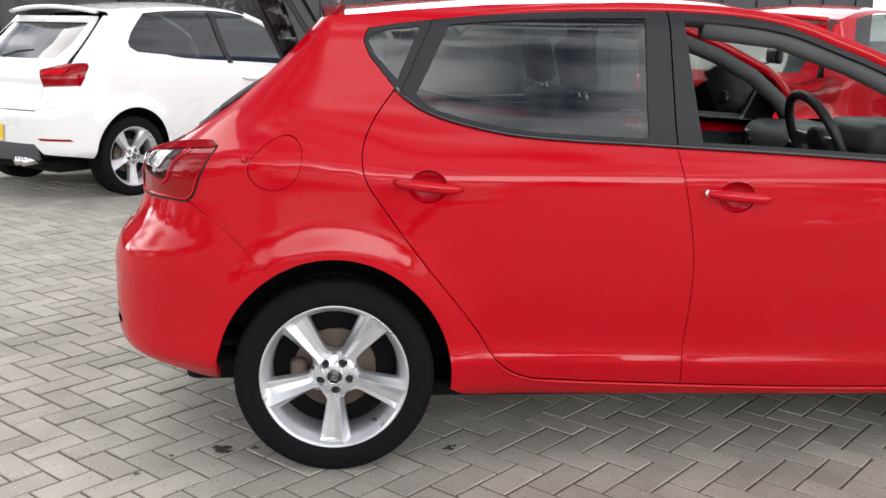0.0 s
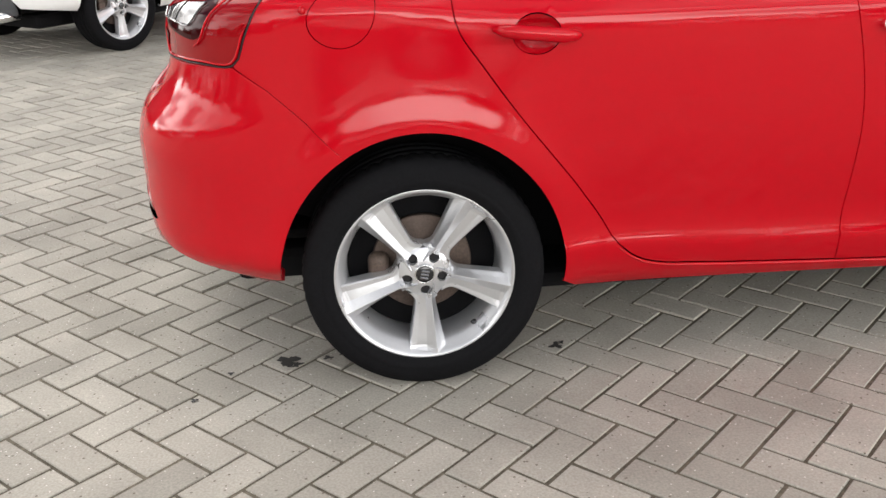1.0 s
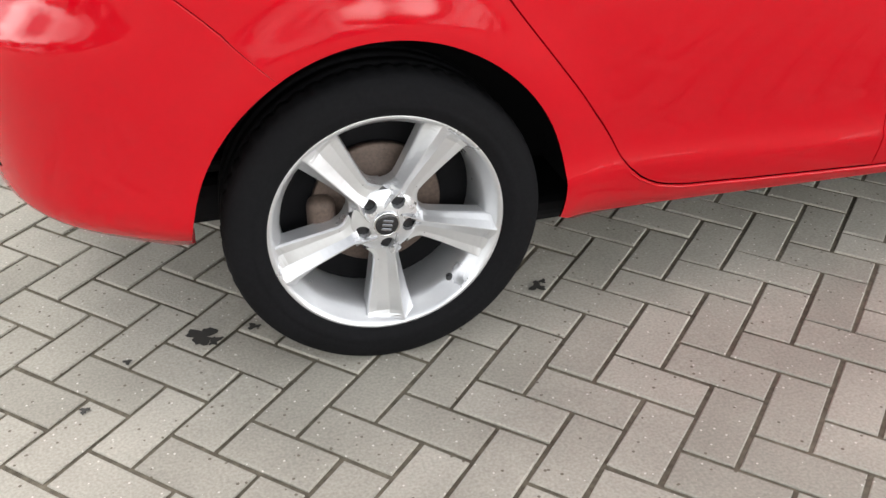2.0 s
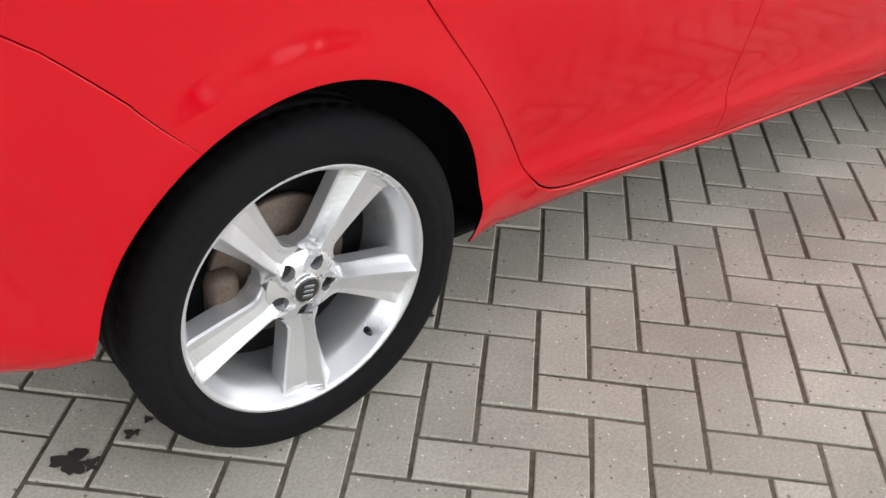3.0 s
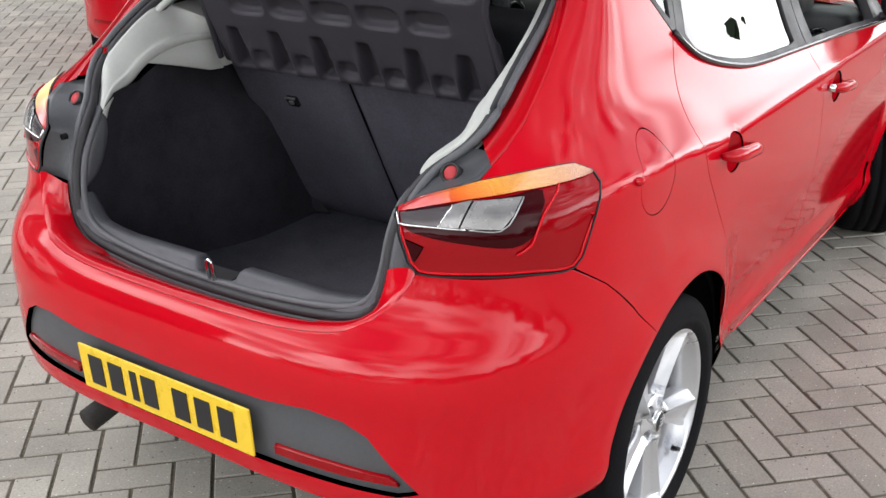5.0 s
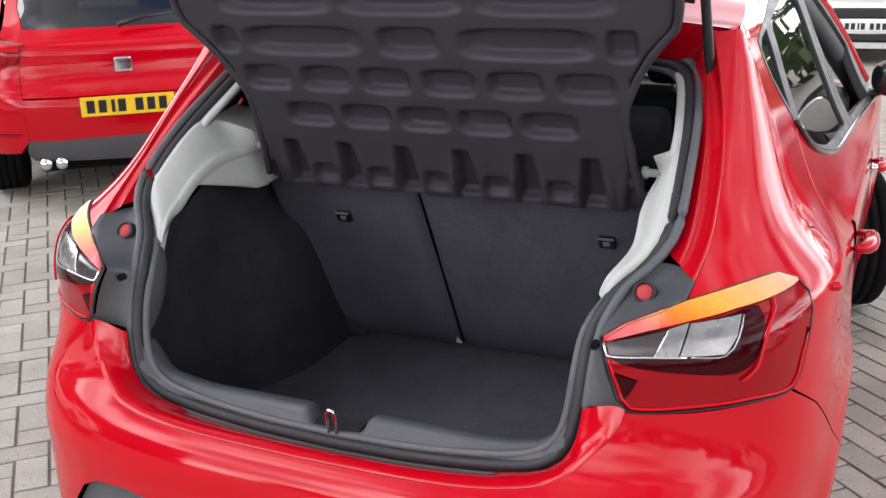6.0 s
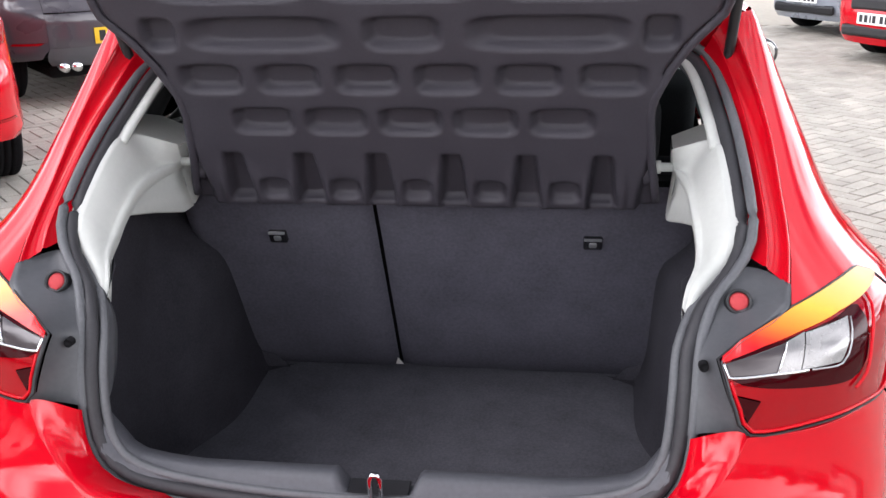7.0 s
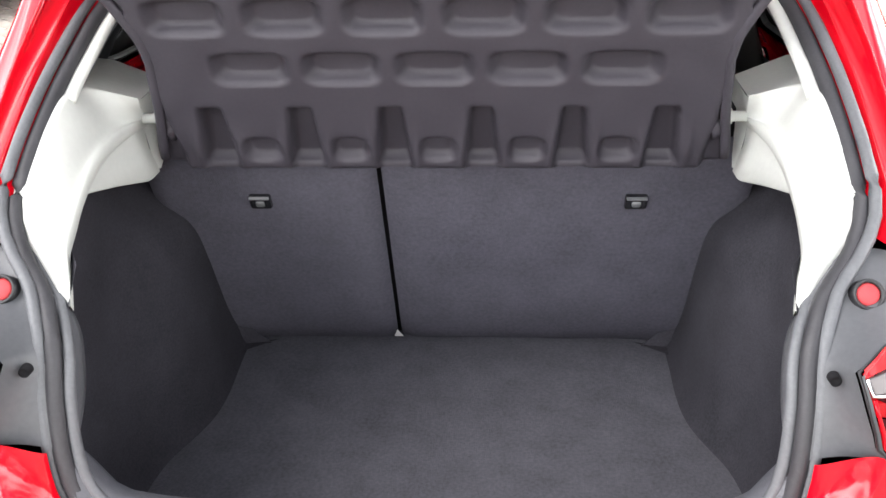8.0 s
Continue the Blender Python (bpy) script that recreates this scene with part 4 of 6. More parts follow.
# tail lamps
def tail_lamp(side):
    base = panel("tail_lamp", LAMP, LENS_DEEP, car, off=-0.001, gap=0.0008, rim=0.005, step=0.03, side=side, label="red tail lamp with an amber strip and a clear reversing window")
    rim_ = [tuple(p) for p in LAMP]
    panel("red_lens", rim_, LENS_RED, base, off=0.001, gap=0.0035, rim=0.006, step=0.025, side=side)
    dark = spline([(-0.690, 0.919), (-0.66, 0.906), (-0.60, 0.896), (-0.535, 0.890), (-0.505, 0.912), (-0.500, 0.945), (-0.508, 0.979), (-0.56, 0.972), (-0.62, 0.962), (-0.69, 0.945)], 0.012, closed=True)
    panel("lamp_shade", [tuple(p) for p in dark], LENS_DEEP, base, off=0.0022, gap=0, rim=0.004, step=0.025, side=side, label="dark red inner shade")
    under = lambda s: float(np.interp(s, [-0.71, -0.70, -0.655, -0.607, -0.545, -0.497, -0.43, -0.40], [0.941, 0.942, 0.956, 0.967, 0.978, 0.983, 0.990, 0.994]))
    top = sorted(p for p in rim_ if p[1] > under(p[0]) + 0.002 and p[1] > 0.945)
    # flutes: amber faces look back, deep red ones to the side
    cut = np.linspace(top[0][0] + 0.004, top[-1][0] - 0.002, 180)
    hi = np.interp(cut, [p[0] for p in top], [p[1] for p in top]) - 0.0012
    lo = np.minimum(np.array([under(c) for c in cut]), hi - 0.0005)
    hi3, lo3 = (skin(cut, z) + skin_normal(cut, z) * 0.0042 for z in (hi, lo))
    v, f = [], []
    for k in range(len(cut)):
        v += [lo3[k], hi3[k]]
        if k + 1 < len(cut):
            v += [np.array([b[0], a[1], 0.5 * (a[2] + b[2])]) for a, b in ((lo3[k], lo3[k + 1]), (hi3[k], hi3[k + 1]))]
    for k in range(len(v) // 2 - 1):
        f.append((2 * k, 2 * k + 2, 2 * k + 3, 2 * k + 1)[::side])
    me = mesh_from(np.array(v) * np.array([1, side, 1]), f, smooth=False)
    place("amber_strip", me, AMBER, base, "amber indicator strip fading to red")
    me.materials.append(LENS_RED)
    me.polygons.foreach_set("material_index", [(k + 1) % 2 for k in range(len(f))])
    lip = shrink(LAMP, 0.0065)
    lip = [(skin(a, b)[0] + skin_normal(a, b)[0] * 0.0025) * np.array([1, side, 1]) for a, b in lip if b < 0.955]
    place("lens_rim", tube(lip, 0.0028, 6), LENS_GLOW, base)
    panel("lens_facet", [(-0.690, 0.898), (-0.660, 0.885), (-0.673, 0.855)], LENS_DEEP, base, off=0.0035, gap=0, rim=0.002, step=0.02, side=side)
    # black line drawn round the lamp for the shade in its gap
    gap_line = [(skin(a, b)[0] + skin_normal(a, b)[0] * 0.0015) * np.array([1, side, 1]) for a, b in LAMP]
    place("lamp_gasket", tube(gap_line, 0.0019, 6, closed=True), BLACK, base)
    a = [(-0.698, 0.940), (-0.693, 0.9235), (-0.643, 0.9225), (-0.630, 0.9575)]
    b = [(-0.613, 0.922), (-0.604, 0.965), (-0.537, 0.972), (-0.541, 0.945), (-0.555, 0.921)]
    panel("reversing_window", a, LENS_SMOKE, base, off=0.004, gap=0.0005, rim=0.008, step=0.02, side=side, label="smoked clear lens")
    panel("reversing_window", b, LENS_CLEAR, base, off=0.004, gap=0.0005, rim=0.008, step=0.02, side=side, label="clear lens with a silver reflector")
    panel("lamp_blade", [(-0.641, 0.9225), (-0.629, 0.958), (-0.606, 0.965), (-0.615, 0.922)], LENS_CLEAR, base, off=0.0062, gap=0, rim=0.005, step=0.02, side=side, label="pale silver blade")
    on = lambda s, z, h: skin(s, z)[0] + skin_normal(s, z)[0] * h
    for pts, mt, r in ((((-0.701, 0.9405), (-0.696, 0.9225), (-0.645, 0.9215), (-0.605, 0.9205)), CHROME, 0.0022), (((-0.642, 0.9225), (-0.630, 0.957)), CHROME, 0.0016),
                       (((-0.600, 0.9205), (-0.556, 0.9195), (-0.540, 0.943), (-0.535, 0.970)), SATIN, 0.0014), (((-0.480, 0.984), (-0.497, 0.940), (-0.508, 0.894), (-0.530, 0.876)), LENS_GLOW, 0.0026)):
        bar = [on(s, z, 0.006) for s, z in spline(pts, 0.01)]
        place("lamp_divider", tube([p * np.array([1, side, 1]) for p in bar], r, 6), mt, base)


for sd in (1, -1):
    tail_lamp(sd)


# number plate with plain bars in place of its characters
def number_plate(parent, m, mat=PLATE, name="number_plate", label="yellow number plate with black characters"):
    pl = part(name, box(0.006, 0.52, 0.111, 0.0025), mat, parent, label, m)
    for k, y in enumerate([0.205, 0.140, 0.082, 0.034, -0.062, -0.128, -0.194]):
        wd = 0.020 if k == 2 else 0.044
        part("plate_bar", box(0.002, wd, 0.072, 0.0), INK, pl, "", Matrix.Translation((-0.0042, y, 0)))
    return pl


number_plate(rear_bumper, pose(-0.757, 0, 0.478, 0, -3, 0))


# wheels
def spoke_mesh():
    """One spoke: two facets that meet in a sharp ridge, flaring to a scooped end at the rim."""
    v, f = [], []
    rs = np.concatenate([[0.0570, 0.0600, 0.0635, 0.0680, 0.0740], np.linspace(0.082, 0.19, 9), [0.199, 0.206, 0.212, 0.2165, 0.2205]])
    for r in rs:
        k = (r - 0.024) / 0.1965
        left, ridge, right = 0.0185 + 0.0275 * k ** 1.4, 0.010 + 0.008 * k, -(0.0185 + 0.0395 * k ** 1.25)
        face = -0.019 + 0.0165 * k ** 1.8
        root = 0.020 * max(0.0, 1 - (r - 0.058) / 0.030) ** 2
        left, right = left + root, right - root
        dip = 0.003 * math.exp(-((r - 0.205) / 0.012) ** 2)
        fall = 0.021 * (1 - 0.85 * max(0, (r - 0.19) / 0.0305) ** 2)
        row = [(left, face - 0.052), (left, face - fall - 0.004), (left - 0.002, face - fall), (0.5 * (left + ridge), face - 0.55 * fall - 0.4 * dip), (ridge + 0.0012, face + 0.0028), (ridge - 0.0012, face + 0.0028),
               (ridge - 0.35 * (ridge - right), face - 0.45 * fall - dip), (ridge - 0.72 * (ridge - right), face - 0.62 * fall - dip), (right + 0.003, face - 0.60 * fall), (right, face - 0.60 * fall - 0.004), (right, face - 0.055)]
        for t, o in row:
            v.append((r, -o, t))
    m = 11
    for i in range(len(rs) - 1):
        for j in range(m - 1):
            f.append((i * m + j, i * m + j + 1, (i + 1) * m + j + 1, (i + 1) * m + j))
    return mesh_from(v, f, smooth=False)


def tyre_mesh(seg=168):
    prof = [(0.2235, -0.004), (0.2265, 0.003), (0.232, 0.0065), (0.242, 0.011), (0.252, 0.0155), (0.2535, 0.0145), (0.262, 0.0155), (0.274, 0.0135), (0.286, 0.0085), (0.2965, 0.001), (0.3020, -0.008), (0.3048, -0.020), (0.3055, -0.034), (0.3055, -0.050),
            (0.2945, -0.0505), (0.2945, -0.060), (0.3012, -0.0605), (0.3018, -0.092), (0.2945, -0.0925), (0.2945, -0.103), (0.3018, -0.1035), (0.3012, -0.136), (0.2945, -0.1365), (0.2945, -0.147), (0.3008, -0.1475), (0.299, -0.172), (0.291, -0.19), (0.262, -0.205), (0.224, -0.190)]
    v, f = lathe(prof, seg)
    n = len(prof)
    v = [list(p) for p in v]
    for k in range(seg):
        if k % 3 == 0:          # shoulder sipes
            for i in (11, 12, 13):
                q = v[k * n + i]
                s = 1 - 0.005 / prof[i][0]
                q[0] *= s
                q[2] *= s
    return mesh_from(v, f)


def hub_mesh(ang0):
    """Domed hub plate with five bored bolt holes."""
    ring = lambda cx, cz, r, n: [(cx + r * math.cos(2 * math.pi * k / n), cz + r * math.sin(2 * math.pi * k / n)) for k in range(n)]
    holes = [ring(0.0475 * math.cos(ang0 + 0.02 + k * 2 * math.pi / 5), 0.0475 * math.sin(ang0 + 0.02 + k * 2 * math.pi / 5), 0.0142, 20) for k in range(5)]
    loops = [ring(0, 0, 0.065, 60)] + holes
    pts, edges = [], []
    for lp in loops:
        b = len(pts)
        pts += [Vector(p) for p in lp]
        edges += [(b + i, b + (i + 1) % len(lp)) for i in range(len(lp))]
    for r, n in ((0.024, 24), (0.031, 30), (0.058, 40)):
        pts += [Vector(p) for p in ring(0, 0, r, n) if all(math.hypot(p[0] - np.mean([q[0] for q in h]), p[1] - np.mean([q[1] for q in h])) > 0.0165 for h in holes)]
    pts.append(Vector((0, 0)))
    got = delaunay_2d_cdt(pts, edges, [], 0, 1e-7)
    face = lambda r: float(np.interp(r, [0, 0.026, 0.031, 0.045, 0.058, 0.065], [0.016, 0.016, 0.0165, 0.0200, 0.0245, 0.0290]))
    v = [(p.x, face(p.length), p.y) for p in got[0]]
    f = []
    for t in got[2]:
        c = sum((got[0][i] for i in t), Vector((0, 0))) / len(t)
        if all(math.hypot(c.x - np.mean([q[0] for q in h]), c.y - np.mean([q[1] for q in h])) > 0.0139 for h in holes):
            f.append(tuple(t))
    for h in holes:
        b, m = len(v), len(h)
        cx, cz = np.mean([q[0] for q in h]), np.mean([q[1] for q in h])
        for lvl in (0, 1):
            v += [(cx + (q[0] - cx), face(math.hypot(*q)) if lvl == 0 else 0.050, cz + (q[1] - cz)) for q in h]
        f += [(b + i, b + (i + 1) % m, b + m + (i + 1) % m, b + m + i) for i in range(m)]
    b = len(v)
    v += [(p[0], 0.0290, p[1]) for p in loops[0]] + [(p[0], 0.075, p[1]) for p in loops[0]]
    f += [(b + i, b + (i + 1) % 60, b + 60 + (i + 1) % 60, b + 60 + i) for i in range(60)]
    return mesh_from(v, f)


def wheel_master():
    ang0 = radians(-88)
    v, f = lathe([(0.2262, -0.004), (0.2285, 0.000), (0.2268, 0.0025), (0.2215, 0.0015), (0.2155, -0.006), (0.2100, -0.022), (0.2020, -0.030), (0.1960, -0.050), (0.192, -0.11), (0.200, -0.19)], 96)
    w = place("wheel", mesh_from(v, f), ALLOY, None, "silver five-spoke alloy wheel with a black tyre")
    place("tyre", tyre_mesh(), RUBBER, w, "black road tyre")
    sm = spoke_mesh()
    sm.materials.append(ALLOY)
    for k in range(5):
        ob = new("spoke", sm)
        ob.parent = w
        ob.matrix_local = Matrix.Rotation(-(ang0 + k * 2 * math.pi / 5), 4, "Y")
    place("hub", hub_mesh(ang0), ALLOY, w)
    rv, rf = [], []
    for r, t, h, b in ((0.026, 0.0205, 0.0138, 0.006), (0.034, 0.0200, 0.0125, 0.0075), (0.048, 0.0180, 0.0125, 0.0070), (0.060, 0.0150, 0.0135, 0.012), (0.070, 0.0125, 0.0145, 0.016)):
        rv += [(r, 0.030, t + b), (r, h, t + 0.0008), (r, h, t - 0.0008), (r, 0.030, t - b)]
    for k in range(4):
        for c in range(3):
            rf.append((4 * k + c, 4 * k + c + 1, 4 * k + c + 5, 4 * k + c + 4))
    ridge = mesh_from(rv, rf, smooth=False)
    ridge.materials.append(ALLOY)
    for k in range(5):
        ob = new("hub_ridge", ridge)
        ob.parent = w
        ob.matrix_local = Matrix.Rotation(-(ang0 + k * 2 * math.pi / 5), 4, "Y")
    v, f = lathe([(0.0, -0.0075), (0.020, -0.0080), (0.0235, -0.0105), (0.0250, -0.017)], 40)
    cap = place("centre_cap", mesh_from(v, f), BLACK_GLOSS, w, "glossy black centre cap")
    v, f = lathe([(0.0225, -0.0095), (0.0245, -0.0085), (0.0262, -0.0105), (0.027, -0.017)], 40)
    place("cap_ring", mesh_from(v, f), CHROME, w)
    for dz, dx in ((0.0085, 0.002), (0.0, 0.0), (-0.0085, -0.002)):
        part("badge_bar", box(0.020, 0.003, 0.0055, 0.0012, 1), BADGE, w, "", Matrix.Translation((dx, 0.0062, dz)) @ Matrix.Rotation(radians(12), 4, "Y"))
    for k in range(5):
        a = ang0 + k * 2 * math.pi / 5 + 0.02
        m = Matrix.Translation((0.0475 * math.cos(a), 0, 0.0475 * math.sin(a)))
        v, f = lathe([(0.0, -0.030), (0.0095, -0.030), (0.0142, -0.033), (0.0142, -0.044)], 6 * 2)
        place("wheel_bolt", mesh_from(v, f, smooth=False), BLACK, w, "", m)
    a = radians(-49)
    place("valve", tube([Vector((0.188 * math.cos(a), 0.016, 0.188 * math.sin(a))), Vector((0.182 * math.cos(a), 0.004, 0.182 * math.sin(a))), Vector((0.176 * math.cos(a), -0.004, 0.176 * math.sin(a)))], [0.007, 0.006, 0.0045], 10), BLACK, w)
    v, f = lathe([(0.0, -0.075), (0.055, -0.075), (0.06, -0.088), (0.062, -0.096), (0.125, -0.096), (0.128, -0.099), (0.128, -0.112), (0.0, -0.112)], 48)
    place("brake_disc", mesh_from(v, f), BRAKE, w, "rusty brake disc")
    v, f = lathe([(0.0, -0.125), (0.190, -0.125), (0.194, -0.13)], 48)
    place("backplate", mesh_from(v, f), DARK, w)
    part("brake_caliper", box(0.055, 0.05, 0.10, 0.022, 4), BRAKE, w, "", Matrix.Translation((-0.112, 0.088, -0.012)), smooth=True)
    return w


WHEEL = wheel_master()


def fit_wheels(parent, half=0.822, first=None):
    for x in (0.0, 2.469):
        for side in (1, -1):
            if first is not None and x == 0.0 and side == 1:
                w = first
            else:
                w = WHEEL.copy()
                scene.collection.objects.link(w)
                for c in WHEEL.children:
                    k = c.copy()
                    scene.collection.objects.link(k)
                    k.parent = w
            w.parent = parent
            w.matrix_local = pose(x, -half * side, 0.3015, 0, 0, 0 if side > 0 else 180)
            if x > 1 and side > 0 and first is not None:
                w.matrix_local = pose(x, -half * side, 0.3015, 0, 37, 22)


# front of the body: bonnet, screen, nose; shared by all the hatchbacks
def front_end(parent, paint, posts=True):
    xs = np.linspace(2.05, 3.08, 14)
    edge = np.interp(xs, [2.02, 2.3, 2.6, 2.9, 3.08], [0.968, 0.940, 0.886, 0.802, 0.725])
    ys = np.linspace(-1, 1, 21)
    rows = []
    for x, z in zip(xs, edge):
        w = float(half_width(x, z)) - 0.004
        rows.append(np.stack([np.full(21, x) + 0.13 * (1 - ys ** 2) * (x - 2.0), ys * w, z + 0.055 * (1 - ys ** 2)], 1))
    place("bonnet", loft(rows), paint, parent)
    rows = []
    for z in np.linspace(0.20, 0.76, 12):
        k = np.interp(z, [0.2, 0.3, 0.5, 0.65, 0.76], [0.82, 0.95, 1.0, 0.92, 0.62])
        w = float(half_width(2.93, z)) - 0.002
        yy = np.linspace(-1, 1, 41)
        rows.append(np.stack([2.90 + 0.40 * k * np.maximum(0, 1 - np.abs(yy) ** 2.8) ** (1 / 2.8), yy * w, np.full(41, z)], 1))
    nose = place("front_bumper", loft(rows), paint, parent)
    part("grille", box(0.05, 0.78, 0.13, 0.03), BLACK, nose, "black mesh grille", pose(3.275, 0, 0.60))
    part("lower_grille", box(0.05, 1.0, 0.11, 0.03), BLACK, nose, "", pose(3.27, 0, 0.33))
    number_plate(nose, pose(3.315, 0, 0.46, 0, 0, 180), PLATE_WHITE, label="white front number plate with dark characters")
    for side in (1, -1):
        lampb = bmesh.new()
        bmesh.ops.create_uvsphere(lampb, u_segments=20, v_segments=12, radius=1, matrix=Matrix.Diagonal((0.16, 0.17, 0.07, 1)))
        part("headlamp", lampb, LENS_CLEAR, nose, "clear headlamp", pose(3.06, -0.52 * side, 0.68, 0, 12, -28 * side), smooth=True)
    # screen
    sx = [1.40, 1.50, 1.62, 1.74, 1.86, 1.97, 2.06]
    sz = [1.374, 1.342, 1.297, 1.248, 1.186, 1.090, 0.985]
    rows = []
    for i, (x, z) in enumerate(zip(sx, sz)):
        w = float(half_width(x, z))
        k = i / 6
        rows.append(np.stack([x + (0.07 + 0.15 * k) * (1 - ys ** 2), ys * w, z + (0.04 + 0.0 * k) * (1 - ys ** 2)], 1))
    place("windscreen", loft(rows), TINT, parent).visible_shadow = False
    for side in (1, -1) if posts else ():
        post = [Vector((x, -float(half_width(x, z)) * side, z + 0.004)) for x, z in zip(sx, sz)]
        place("screen_pillar", tube(post, 0.024, 8), paint, parent)


front_end(car, RED, False)


def arch_liners(parent, side):
    for ax in (0.0, 2.469):
        n = 26
        a = np.linspace(-0.05, math.pi - (0.30 if ax == 0.0 else 0.02), n)
        rim = np.stack([ax + 0.364 * np.cos(a), np.full(n, -0.806), 0.302 + 0.381 * np.sin(a)], 1)
        rim2 = np.stack([ax + 0.40 * np.cos(a), np.full(n, -0.80), 0.302 + 0.40 * np.sin(a)], 1)
        deep = rim2 + np.array([0, 0.22, 0])
        hub = np.stack([np.full(n, ax), np.full(n, -0.57), np.full(n, 0.302)], 1)
        q = np.array([1, side, 1])
        place("wheel_arch_liner", loft([r * q for r in (rim, rim2, deep, hub)], flip=side > 0), DARK, parent, "black wheel arch liner")


def underbody(parent):
    part("underbody", box(3.5, 1.06, 0.10, 0.03), DARK, parent, "dark underside", pose(1.25, 0, 0.24))
    # two dark trays added to block light and deepen shade under the rear bumper
    part("undertray", box(0.40, 1.04, 0.03, 0.01), DARK, parent, "", pose(-0.40, 0, 0.322))
    part("corner_tray", box(0.18, 1.36, 0.03, 0.01), DARK, parent, "", pose(-0.45, 0, 0.364))
    part("floor_pan", box(2.0, 1.44, 0.05, 0.02), DARK, parent, "", pose(1.25, 0, 0.222))


for sd in (1, -1):
    arch_liners(car, sd)
underbody(car)
place("exhaust_tip", tube([Vector((-0.35, 0.36, 0.29)), Vector((-0.60, 0.36, 0.285)), Vector((-0.70, 0.36, 0.265))], [0.032, 0.03, 0.03], 14), SOOT, car, "dull steel exhaust tailpipe")
place("exhaust_silencer", tube([Vector((-0.48, 0.05, 0.30)), Vector((-0.48, 0.45, 0.30))], 0.085, 16), SOOT, car)
fit_wheels(car, first=WHEEL)


# inner door skins and boot walls, dark behind the panel gaps
def inner_skins(side):
    door = [(0.11, 0.99), (0.13, 0.90), (0.46, 0.42), (0.56, 0.28), (0.70, 0.25), (2.06, 0.225), (2.06, 0.93), (1.0, 0.975), (0.5, 1.01), (0.2, 1.10)]
    panel("door_lining", door, DASH, car, off=-0.05, rim=0, gap=0, side=side, step=0.08, label="dark door lining")
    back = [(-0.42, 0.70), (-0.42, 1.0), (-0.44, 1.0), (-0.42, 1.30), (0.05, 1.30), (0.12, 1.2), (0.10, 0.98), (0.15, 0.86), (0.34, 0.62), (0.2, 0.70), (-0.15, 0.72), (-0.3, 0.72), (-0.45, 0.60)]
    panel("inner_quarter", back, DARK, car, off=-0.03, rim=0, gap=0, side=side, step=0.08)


for sd in (1, -1):
    inner_skins(sd)


